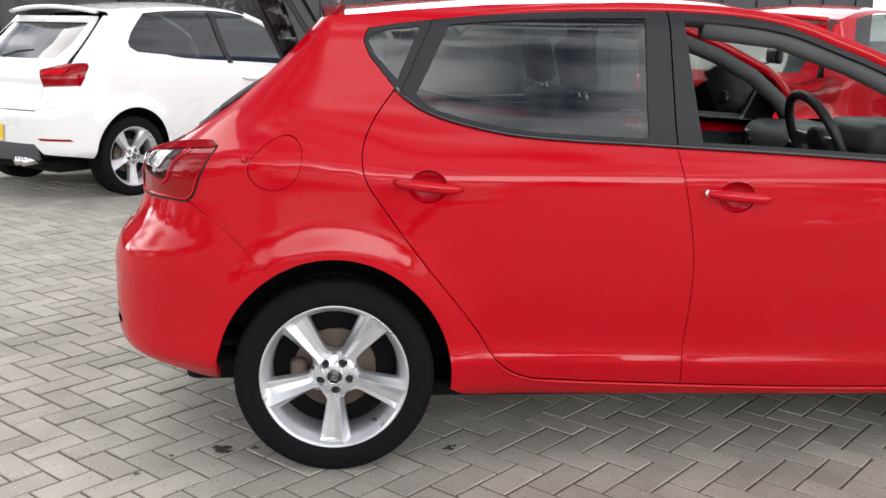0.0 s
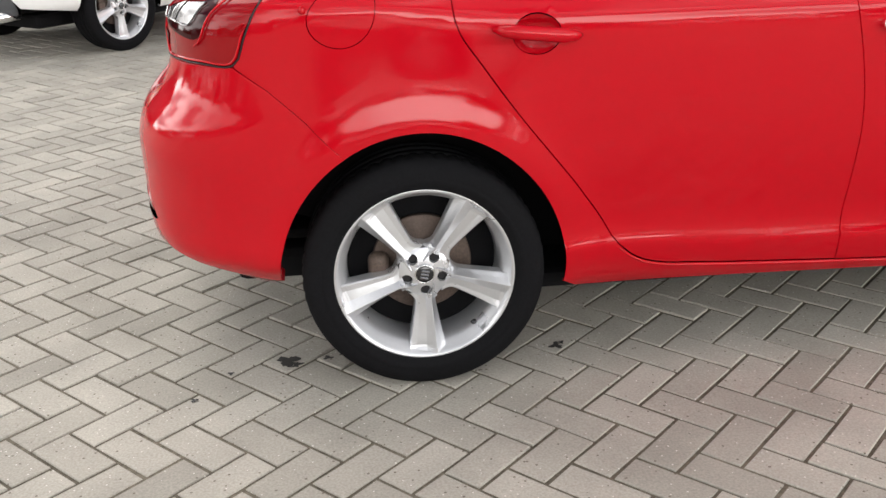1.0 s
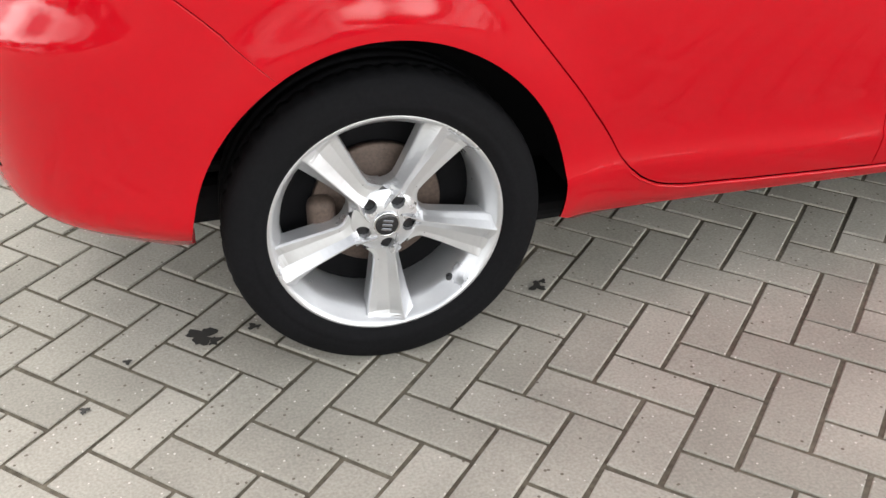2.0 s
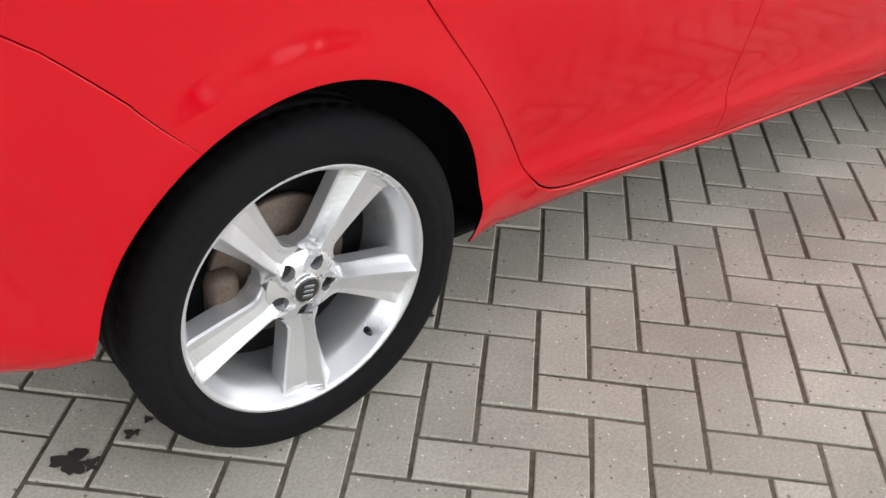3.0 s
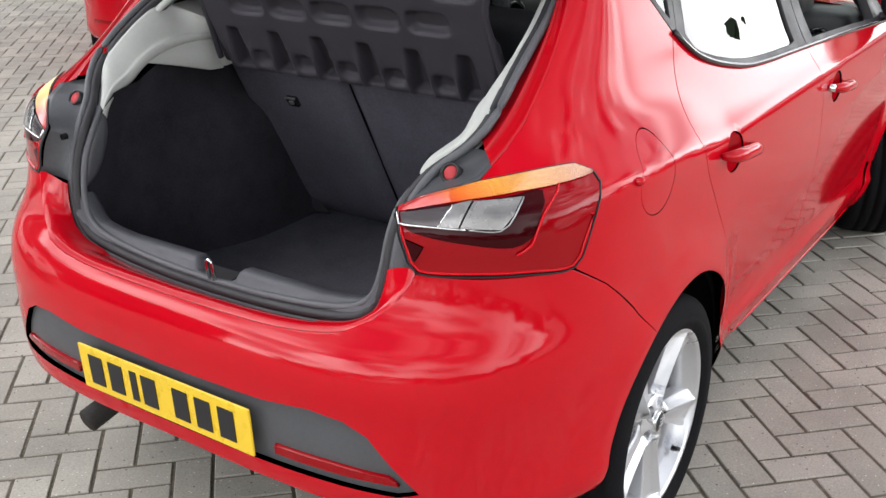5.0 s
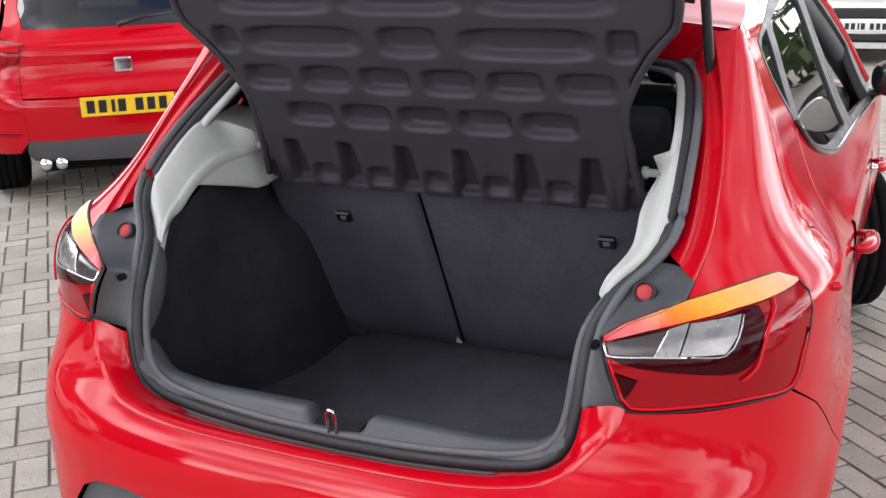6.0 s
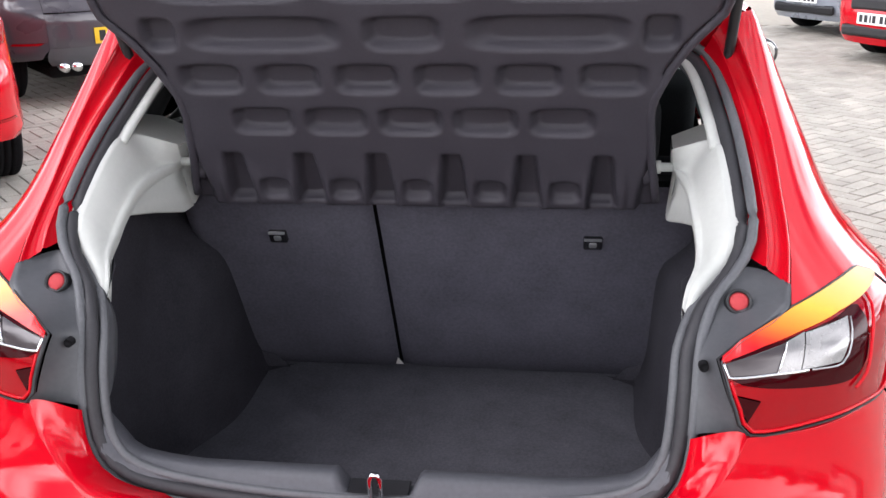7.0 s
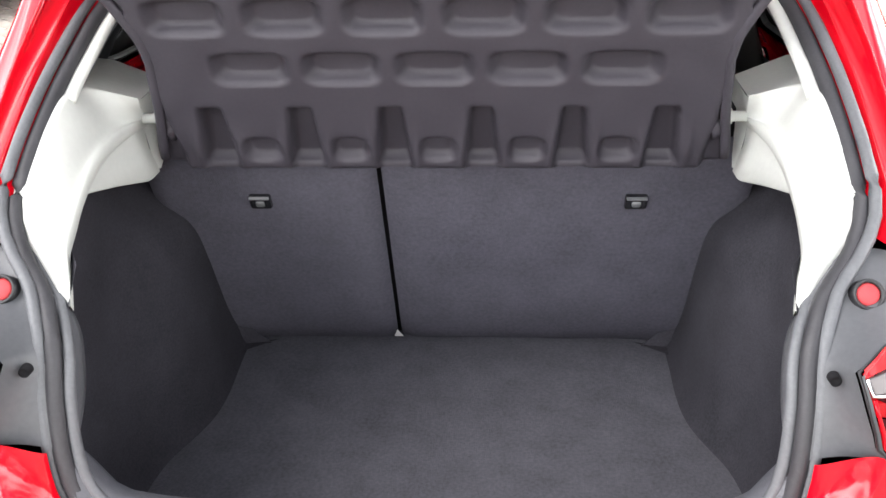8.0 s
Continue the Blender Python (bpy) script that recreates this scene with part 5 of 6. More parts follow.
# ---- boot ----
def boot():
    seat_x = lambda z: 0.263 - 0.52 * (z - 0.527)
    # side linings: sections from floor to shoulder along the boot
    for side in (1, -1):
        rows = []
        for u in np.linspace(0, 1, 48):
            x = -0.57 + 0.87 * u
            bul = math.exp(-((x + 0.05) / 0.2) ** 2)
            wide = np.interp(x, [-0.57, -0.52, -0.40, -0.15, 0.1, 0.30], [0.462, 0.485, 0.525, 0.545, 0.535, 0.53])
            sec = []
            for t in np.linspace(0, 1, 26):
                z = 0.492 + (0.51 + 0.048 * min(1.0, max(0.0, (x + 0.42) / 0.1))) * t
                low = math.exp(-t * 5.0)
                arch_k = 1 / (1 + math.exp(-(x + 0.10) / 0.05)) / (1 + math.exp((t - 0.69) / 0.035))
                y = wide - 0.030 * low ** 3 - 0.020 * bul * (1 - t) ** 1.2 - 0.062 * arch_k + 0.035 * max(0.0, min(1.0, (t - 0.66) / 0.15)) / (1 + math.exp(-(x + 0.10) / 0.05))
                back = float(np.interp(z, [0.49, 0.80, 0.874, 0.932, 0.978, 1.006, 1.029, 1.06], [-0.57, -0.556, -0.535, -0.500, -0.452, -0.420, -0.396, -0.360]))
                sec.append((back + (0.30 - back) * u, -y, z))
            rows.append(np.array(sec))
        q = np.array([1, side, 1])
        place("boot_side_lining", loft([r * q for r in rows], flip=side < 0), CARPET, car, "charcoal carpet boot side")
    bf = place("boot_floor", loft([np.array([(x, -0.50, 0.494), (x, -0.25, 0.498), (x, 0, 0.499), (x, 0.25, 0.498), (x, 0.50, 0.494)]) for x in np.linspace(-0.56, 0.34, 10)], flip=True), FLOOR_CARPET, car, "charcoal boot carpet")
    # split seat backs, with soft edges
    for y0, y1, nm in ((-0.535, 0.113, "wide"), (0.121, 0.535, "narrow")):
        nx, nz = 26, 20
        v, f = [], []
        for j in range(nz):
            t = j / (nz - 1)
            for i in range(nx):
                u = i / (nx - 1)
                z = 0.488 + 0.545 * t
                e = min(u, 1 - u) * (y1 - y0)
                ez = min(t, 1 - t) * 0.54
                soft = 0.018 * (math.exp(-e / 0.010) + 0.9 * math.exp(-ez / 0.012))
                lump = 0.0025 * noise.noise(Vector((u * 5, t * 5, y0 * 7)))
                v.append((seat_x(z) + soft + lump, y0 + (y1 - y0) * u, z))
        for j in range(nz - 1):
            for i in range(nx - 1):
                a = j * nx + i
                f.append((a, a + nx, a + nx + 1, a + 1))
        sb = place("seat_back", mesh_from(v, f), SEAT_CARPET, car, "%s folding rear seat back in charcoal carpet" % nm)
        yr = -0.334 if nm == "wide" else 0.334
        m = Matrix.Translation((seat_x(0.899) - 0.004, yr, 0.899)) @ Matrix.Rotation(radians(-30), 4, "Y")
        part("release_housing", box(0.014, 0.040, 0.034, 0.005), BLACK_GLOSS, sb, "black seat release", m)
        part("release_button", box(0.008, 0.016, 0.013, 0.003), SATIN, sb, "", m @ Matrix.Translation((-0.007, 0, 0.001)))
        part("release_rim", box(0.006, 0.036, 0.004, 0.001), SATIN, sb, "", m @ Matrix.Translation((-0.007, 0, 0.016)))
    # black sheet added as seat gap shade, white triangular label at its foot
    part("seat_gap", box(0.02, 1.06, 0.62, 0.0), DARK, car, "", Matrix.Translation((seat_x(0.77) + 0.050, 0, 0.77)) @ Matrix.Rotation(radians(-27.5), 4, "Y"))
    tri = mesh_from([(0, -0.010, 0), (0, 0.010, 0), (0, 0.002, 0.026)], [(0, 2, 1)], smooth=False)
    place("warning_label", tri, LABEL, car, "small white triangular label", Matrix.Translation((seat_x(0.512) - 0.006, 0.117, 0.513)) @ Matrix.Rotation(radians(-27.5), 4, "Y"))
    # fillets where lining, floor and seat meet
    for side in (1, -1):
        rows = []
        for t in np.linspace(0, 1, 9):
            a0, a1, a2 = np.array([0.262, -0.55, 0.64]) + np.array([0.0, 0.16, -0.145]) * t * 1.0, np.array([0.235, -0.50, 0.500]), np.array([0.14, -0.53, 0.505]) + np.array([0.135, 0.155, -0.006]) * t
            rows.append(np.array([(1 - u) ** 2 * a0 + 2 * u * (1 - u) * a1 + u * u * a2 for u in np.linspace(0, 1, 9)]))
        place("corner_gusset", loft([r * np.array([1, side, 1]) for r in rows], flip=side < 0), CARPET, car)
    # load sill with its latch recess
    n = 141
    ys = np.linspace(-0.445, 0.445, n)
    sz = np.interp(np.abs(ys), [0, 0.17, 0.33, 0.41, 0.445], [0.666, 0.671, 0.685, 0.705, 0.741])
    notch = np.clip((0.066 - np.abs(ys)) / 0.014, 0, 1)
    crest = np.interp(np.abs(ys), [0, 0.29, 0.35, 0.39, 0.412, 0.432, 0.445], [0.714, 0.714, 0.720, 0.728, 0.742, 0.772, 0.79])
    rows = [np.stack([np.full(n, -0.588), ys, sz + 0.004], 1), np.stack([np.full(n, -0.583), ys, sz + 0.018], 1), np.stack([np.full(n, -0.578) , ys, sz + 0.022], 1),
            np.stack([np.full(n, -0.572), ys, crest - 0.010 - 0.018 * notch], 1), np.stack([np.full(n, -0.566), ys, crest - 0.002 - 0.026 * notch], 1), np.stack([np.full(n, -0.555), ys, crest - 0.030 * notch], 1),
            np.stack([np.full(n, -0.535), ys, crest - 0.003 - 0.030 * notch], 1), np.stack([np.full(n, -0.525), ys, crest - 0.016 - 0.02 * notch], 1), np.stack([np.full(n, -0.52), ys, np.full(n, 0.488)], 1)]
    sl = place("load_sill", loft(rows, flip=True), SILL, car, "grey grained plastic load sill")
    part("latch_plate", box(0.040, 0.098, 0.005, 0.002), BLACK, sl, "", pose(-0.560, 0, 0.689, 0, -8, 0))
    hook = [Vector((-0.586, 0.008, 0.682)), Vector((-0.592, 0.008, 0.724)), Vector((-0.592, 0.004, 0.732)), Vector((-0.592, -0.004, 0.732)), Vector((-0.592, -0.008, 0.724)), Vector((-0.586, -0.008, 0.682))]
    place("latch_striker", tube(hook, 0.0045, 8), CHROME, sl, "bright steel latch striker")


boot()


# pale plastic brackets on both sides of the boot
def bracket(side):
    q = np.array([1, side, 1])
    n = 48
    out = resample(spline([(-0.456, -0.482, 0.952), (-0.420, -0.512, 1.004), (-0.398, -0.532, 1.032), (-0.372, -0.540, 1.057), (-0.340, -0.541, 1.084), (-0.300, -0.538, 1.114), (-0.258, -0.536, 1.141), (-0.205, -0.533, 1.165), (-0.140, -0.531, 1.160), (-0.098, -0.470, 1.131)], 0.01), n)
    inn = resample(spline([(-0.458, -0.464, 0.955), (-0.450, -0.465, 0.972), (-0.430, -0.471, 0.991), (-0.395, -0.484, 1.007), (-0.349, -0.492, 1.020), (-0.318, -0.492, 1.042), (-0.286, -0.489, 1.062), (-0.240, -0.488, 1.078), (-0.18, -0.486, 1.086), (-0.12, -0.481, 1.088), (-0.065, -0.475, 1.088)], 0.01), n)
    along = np.linspace(0, 1, n)[:, None]
    out = out + np.array([-0.008, 0.003, 0.006]) * np.clip((out[:, 2:] - 1.03) / 0.03, 0, 1)
    rows = [out + np.array([0.02, -0.03, 0.0])]
    for t in np.linspace(0, 1, 15):
        bulge = np.array([-0.007, 0.0, 0.007]) * math.sin(math.pi * t) * (1 - 0.6 * along)
        valley = np.array([0.006, 0.0, -0.010]) * math.exp(-((t - 0.72) / 0.10) ** 2) * np.clip((along - 0.45) / 0.3, 0, 1)
        lip = np.array([-0.004, 0.004, 0.005]) * math.exp(-((t - 0.93) / 0.05) ** 2)
        rows.append(out + (inn - out) * t + bulge + valley + lip)
    for d in ((0.004, 0.001, -0.006), (0.010, -0.006, -0.012), (0.022, -0.020, -0.016)):
        rows.append(inn + np.array(d))
    b = place("pillar_bracket", loft([r * q for r in rows], flip=side > 0), PALE, car, "pale grey plastic pillar trim and shelf support")
    # upright wall below the ledge's lip
    top = resample([(-0.295, -0.494, 1.056), (-0.240, -0.494, 1.076), (-0.18, -0.491, 1.084), (-0.12, -0.486, 1.086), (-0.062, -0.482, 1.087)], 20)
    low = resample([(-0.296, -0.494, 1.052), (-0.2, -0.480, 1.029), (-0.105, -0.463, 1.003), (-0.056, -0.466, 1.000)], 20)
    wall = [top, top * 0.5 + low * 0.5 + np.array([0, -0.004, 0]), low, low + np.array([0.003, -0.006, -0.004]), low + np.array([0.01, -0.05, -0.006])]
    wb = place("bracket_wall", loft([r * q for r in wall], flip=side < 0), PALE, b)
    end = [np.array([(-0.0635, -0.483, 1.092), (-0.0565, -0.471, 1.002)]), np.array([(-0.050, -0.478, 1.092), (-0.045, -0.467, 1.002)]), np.array([(0.06, -0.49, 1.09), (0.06, -0.49, 1.003)])]
    place("bracket_end", loft([r * q for r in end], flip=side > 0), PALE, b)
    tp = [np.array([(-0.200, -0.534, 1.168), (-0.140, -0.532, 1.161), (-0.098, -0.470, 1.130)]), np.array([(0.05, -0.62, 1.168), (0.055, -0.56, 1.160), (0.06, -0.48, 1.126)])]
    place("shelf_ledge", loft([r * q for r in tp], flip=side < 0), PALE, b)
    fc = [np.array([(-0.098, -0.470, 1.131), (-0.065, -0.475, 1.088)]), np.array([(-0.085, -0.468, 1.131), (-0.050, -0.472, 1.088)]), np.array([(0.06, -0.48, 1.126), (0.06, -0.48, 1.085)])]
    place("ledge_side", loft([r * q for r in fc], flip=side > 0), PALE, b)
    # grey trim between seal and carpet below the bracket
    rim_ = resample([p for p in seal_r if 0.775 < p[2] < 0.985 and p[0] < -0.4], 24)
    swell = np.sin(np.pi * np.linspace(0.0, 1.0, 24) ** 0.8)[:, None] ** 0.7
    rows = [rim_ + np.array([0.012, 0.004, 0.0]) + np.array([0.060, 0.010, 0.0]) * swell * t + np.array([-0.006, 0.006, 0.0]) * math.sin(math.pi * t) for t in np.linspace(0, 1, 6)]
    rows.append(rows[-1] + np.array([0.006, -0.012, 0.0]))
    place("lower_pillar_trim", loft([r * q for r in rows], flip=side > 0), GUTTER, b, "dark grey plastic trim")
    # slim trim that runs on up beside the seal
    slim = resample([p for p in seal_r if p[2] > 1.155 and p[1] < -0.5], 20) + np.array([0.022, 0.018, 0.0])
    place("slim_pillar_trim", tube([Vector(p * q) for p in slim], 0.013, 8, flat=0.6), PALE, b)
    pn = tube([Vector((-0.075, -0.474 * side, 1.096)), Vector((-0.075, -0.452 * side, 1.096)), Vector((-0.075, -0.451 * side, 1.096)), Vector((-0.075, -0.440 * side, 1.096))], [0.0085, 0.0085, 0.0125, 0.0125], 12)
    place("shelf_pin", pn, PALE, b)
    if side < 0:
        part("boot_lamp", box(0.010, 0.024, 0.012, 0.004), material("boot_lamp_lens", (0.8, 0.6, 0.3), 0.2, emit=(1.0, 0.72, 0.35, 0.7)), b, "small warm boot lamp", pose(-0.315, 0.514, 1.044, 0, 10, 82))


for sd in (1, -1):
    bracket(sd)


# parcel shelf, swung up, its ribbed underside facing back
def parcel_shelf():
    low, high = np.array([-0.075, 1.006]), np.array([-0.226, 1.358])
    d = high - low
    L = float(np.linalg.norm(d))
    d = d / L
    nrm = np.array([-d[1], d[0]])           # towards the tail
    top = 0.52
    ny, nv = 190, 100
    def half(v):
        return np.interp(v, [0, 0.012, 0.03, 0.06, 0.12, 0.18, 0.22, 0.26, 0.32, 0.366, 0.395, 0.412, 0.425, 0.45, 0.52], [0.438, 0.448, 0.450, 0.447, 0.437, 0.432, 0.428, 0.434, 0.460, 0.488, 0.512, 0.529, 0.536, 0.540, 0.542])
    def slot(y, v, cy, cv, wy, wv, depth, p=4):
        r = (np.abs((y - cy) / wy) ** p + np.abs((v - cv) / wv) ** p) ** (1 / p)
        return -depth * np.clip((1.25 - r) / 0.45, 0, 1) ** 2 * (3 - 2 * np.clip((1.25 - r) / 0.45, 0, 1))
    rows = []
    for j in range(nv):
        v = top * j / (nv - 1)
        u = np.linspace(-1, 1, ny)
        y = u * half(v)
        h = np.zeros(ny)
        for k in range(6):
            h += slot(y, v, 0.355 - k * 0.142, 0.292, 0.050, 0.025, 0.023)
        for k in range(5):
            h += slot(y, v, 0.275 - k * 0.1365, 0.203, 0.050, 0.024, 0.023)
        for cy, wy in ((0.245, 0.118), (0.0, 0.058), (-0.245, 0.118), (0.43, 0.026), (-0.43, 0.026)):
            h += slot(y, v, cy, 0.382, wy, 0.027, 0.023)
        for k in range(3):
            h += slot(y, v, 0.29 - k * 0.29, 0.475, 0.118, 0.027, 0.023)
        for k in range(6):
            wd = 0.016 + 0.009 * max(0.0, 1 - v / 0.115)
            lift = np.clip((1.3 - np.abs(y - (0.352 - k * 0.1395)) / wd) / 0.5, 0, 1)
            fade = min(1.0, max(0.0, (0.132 - v) / 0.02)) * min(1.0, max(0.0, v - 0.004) / 0.012)
            h += -0.034 * lift * lift * (3 - 2 * lift) * fade
        for k in range(5):
            h += slot(y, v, 0.282 - k * 0.1395, 0.046, 0.026, 0.020, 0.017, 3)
        for k in range(12):
            h += 0.007 * np.exp(-((y - (0.384 - k * 0.0698)) / 0.005) ** 2) * math.exp(-((v - 0.045) / 0.035) ** 2)
        edge = np.interp(v, [0, 0.03, 0.10, 0.16, 0.3], [0.405, 0.405, 0.418, 0.422, 0.44]) if v < 0.3 else float(half(v)) - 0.02
        h += -0.020 * np.clip((np.abs(y) - edge) / 0.012, 0, 1) ** 1.5
        h += -0.02 * max(0, 1 - v / 0.008) ** 2
        p = low + d * v
        rows.append(np.stack([p[0] + nrm[0] * h, y, p[1] + nrm[1] * h], 1))
    back = [r + np.array([0.030 * -nrm[0], 0, -0.030 * nrm[1]]) for r in rows]
    n = ny
    verts = np.concatenate(rows + [back[0], back[-1]])
    f = []
    for j in range(nv - 1):
        for i in range(n - 1):
            f.append((j * n + i, (j + 1) * n + i, (j + 1) * n + i + 1, j * n + i + 1))
    b0 = nv * n
    for i in range(n - 1):
        f.append((i, i + 1, b0 + i + 1, b0 + i))
        f.append(((nv - 1) * n + i + 1, (nv - 1) * n + i, b0 + n + i, b0 + n + i + 1))
    sh = place("parcel_shelf", mesh_from(verts, f), SHELF, car, "black moulded parcel shelf swung up, its dimpled underside showing")
    for side in (1, -1):
        edge = [Vector((low[0] + d[0] * v + 0.004, side * (float(half(v)) - 0.006), low[1] + d[1] * v)) for v in np.linspace(0.03, 0.50, 24)]
        place("shelf_rim", tube(edge, [0.008] * 24, 8), SHELF, sh)
        hinge = tube([Vector((-0.085, side * 0.415, 1.080)), Vector((-0.080, side * 0.440, 1.090))], 0.020, 10)
        place("shelf_pivot", hinge, SHELF, sh)


parcel_shelf()


# raised tailgate with its gas struts
def tailgate():
    hinge = np.array([-0.02, 1.440])
    d = np.array([-0.62, 0.78])
    nrm = np.array([0.78, 0.62])           # outer face looks up and forward
    rows = []
    for t in np.linspace(0, 1, 16):
        v = 0.95 * t
        w = np.interp(t, [0, 0.2, 0.55, 0.7, 1], [0.52, 0.57, 0.60, 0.56, 0.47])
        y = np.linspace(-1, 1, 25) * w
        bow = 0.05 * (1 - (y / w) ** 2) + 0.06 * math.sin(math.pi * t)
        p = hinge + d * v
        rows.append(np.stack([p[0] + nrm[0] * bow, y, p[1] + nrm[1] * bow], 1))
    tg = place("tailgate", loft(rows), RED, car, "red tailgate raised fully open")
    inner = [r + np.array([-0.03 * nrm[0], 0, -0.03 * nrm[1]]) for r in rows]
    place("tailgate_lining", loft(inner, flip=True), BLACK, tg, "black inner lining")
    p = hinge + d * 0.33
    part("tailgate_window", box(0.42, 0.98, 0.012, 0.005), BLACK_GLOSS, tg, "dark rear window", Matrix.Translation((p[0] + nrm[0] * 0.115, 0, p[1] + nrm[1] * 0.115)) @ Matrix.Rotation(math.atan2(d[1], -d[0]), 4, "Y"))
    for side in (1, -1):
        a, b = Vector((-0.040, -0.560 * side, 1.252)), Vector((-0.315, -0.560 * side, 1.70))
        st = place("gas_strut", tube([a, a.lerp(b, 0.08), a.lerp(b, 0.09), a.lerp(b, 0.62), a.lerp(b, 0.63), b], [0.012, 0.012, 0.0095, 0.0095, 0.005, 0.005], 10), BLACK, car, "black gas strut")
    sp = tube([Vector((-0.01, y, 1.440 + 0.03 * (1 - (y / 0.56) ** 2))) for y in np.linspace(-0.46, 0.46, 15)], 0.012, 8)
    place("hinge_cover", sp, RED, tg)


tailgate()


# mirrors
def mirror(side):
    bm = bmesh.new()
    bmesh.ops.create_uvsphere(bm, u_segments=28, v_segments=18, radius=1)
    for v in bm.verts:
        x, y, z = v.co
        v.co = Vector((0.075 * x * (1 if x > 0 else 0.30), 0.112 * math.copysign(abs(y) ** 0.8, y), 0.070 * math.copysign(abs(z) ** 0.75, z) * (1 - 0.25 * max(0.0, -y * side))))
    m = pose(1.90, -0.905 * side, 1.038, 0, 0, 8 * side)
    mr = part("door_mirror", bm, BLACK_GLOSS, car, "glossy black door mirror", m, smooth=True)
    gl = bmesh.new()
    bmesh.ops.create_uvsphere(gl, u_segments=24, v_segments=8, radius=1)
    for v in gl.verts:
        x, y, z = v.co
        v.co = Vector((0.006 * x, 0.070 * math.copysign(abs(y) ** 0.8, y), 0.050 * math.copysign(abs(z) ** 0.75, z)))
    part("mirror_glass", gl, MIRROR, mr, "", Matrix.Translation((-0.021, -0.024 * side, 0)) @ Matrix.Rotation(radians(-7), 4, "Y"), smooth=True)
    place("mirror_arm", tube([Vector((1.93, -0.760 * side, 0.965)), Vector((1.93, -0.80 * side, 0.975)), Vector((1.925, -0.86 * side, 1.000))], [0.038, 0.028, 0.022], 10, flat=0.6), BLACK, mr).matrix_parent_inverse = m.inverted()


for sd in (1, -1):
    mirror(sd)


# ---- cabin ----
def cushion(dx, dy, dz, r=0.05):
    bm = bmesh.new()
    bmesh.ops.create_cube(bm, size=1, matrix=Matrix.Diagonal((dx, dy, dz, 1)))
    bmesh.ops.bevel(bm, geom=bm.edges[:], offset=min(r, 0.45 * min(dx, dy, dz)), segments=5, profile=0.6, affect="EDGES")
    return bm


def seat(y):
    s = part("front_seat", cushion(0.52, 0.50, 0.16), FABRIC, car, "dark fabric front seat", pose(1.22, y, 0.52, 0, -6, 0), smooth=True)
    for nm, bm, m in (("seat_backrest", cushion(0.13, 0.48, 0.62), pose(0.92, y, 0.83, 0, -17, 0)), ("headrest", cushion(0.09, 0.26, 0.17, 0.04), pose(0.795, y, 1.235, 0, -14, 0))):
        part(nm, bm, FABRIC, s, "", smooth=True).matrix_local = pose(1.22, y, 0.52, 0, -6, 0).inverted() @ m
    for k in (-0.06, 0.06):
        place("headrest_post", tube([Vector((0.835, y + k, 1.09)), Vector((0.81, y + k, 1.17))], 0.006, 8), SATIN, s).matrix_parent_inverse = pose(1.22, y, 0.52, 0, -6, 0).inverted()


for y in (-0.37, 0.37):
    seat(y)
part("rear_bench", cushion(0.50, 1.20, 0.18), FABRIC, car, "dark fabric rear bench", pose(0.62, 0, 0.50, 0, -6, 0), smooth=True)
part("bench_back", cushion(0.12, 1.14, 0.54), FABRIC, car, "dark fabric rear seat front", pose(0.275, 0, 0.80, 0, -27, 0), smooth=True)
for y in (-0.33, 0.33):
    part("rear_headrest", cushion(0.08, 0.26, 0.14, 0.035), FABRIC, car, "dark fabric headrest", pose(0.085, y, 1.13, 0, -18, 0), smooth=True)
dash = part("dashboard", cushion(0.42, 1.44, 0.30, 0.09), DASH, car, "dark moulded dashboard", pose(2.00, 0, 0.835), smooth=True)
part("instrument_cowl", cushion(0.24, 0.36, 0.12, 0.05), DASH, dash, "", Matrix.Translation((-0.13, -0.37, 0.17)), smooth=True)
for y in (-0.62, -0.14, 0.14, 0.62):
    v, f = lathe([(0.030, 0.004), (0.038, 0.008), (0.046, 0.0), (0.046, -0.03)], 28)
    place("air_vent", mesh_from(v, f), BLACK_GLOSS, dash, "", Matrix.Translation((-0.215, y, 0.06)) @ Matrix.Rotation(radians(-90), 4, "Z"))
wheel_m = pose(1.65, -0.37, 0.985, 0, -24, 0)
ring = [Vector((0, 0.182 * math.cos(a), 0.178 * math.sin(a))) for a in np.linspace(0, 2 * math.pi, 49)[:-1]]
sw = place("steering_wheel", tube(ring, 0.0165, 10, closed=True, up=(1, 0, 0)), BLACK, car, "black three-spoke steering wheel", wheel_m)
hubm = bmesh.new()
bmesh.ops.create_uvsphere(hubm, u_segments=24, v_segments=12, radius=1, matrix=Matrix.Diagonal((0.035, 0.072, 0.062, 1)))
part("wheel_boss", hubm, BLACK, sw, "", Matrix.Translation((0.012, 0, -0.005)), smooth=True)
for a in (0, 180, 270):
    c, s_ = math.cos(radians(a)), math.sin(radians(a))
    part("wheel_spoke", box(0.014, 0.05, 0.115, 0.006), SATIN if a != 270 else BLACK, sw, "", Matrix.Translation((0.01, 0.112 * c, 0.112 * s_)) @ Matrix.Rotation(radians(a - 90), 4, "X"))
place("steering_column", tube([Vector((1.66, -0.37, 0.98)), Vector((1.86, -0.37, 0.89))], 0.045, 12), BLACK, car)
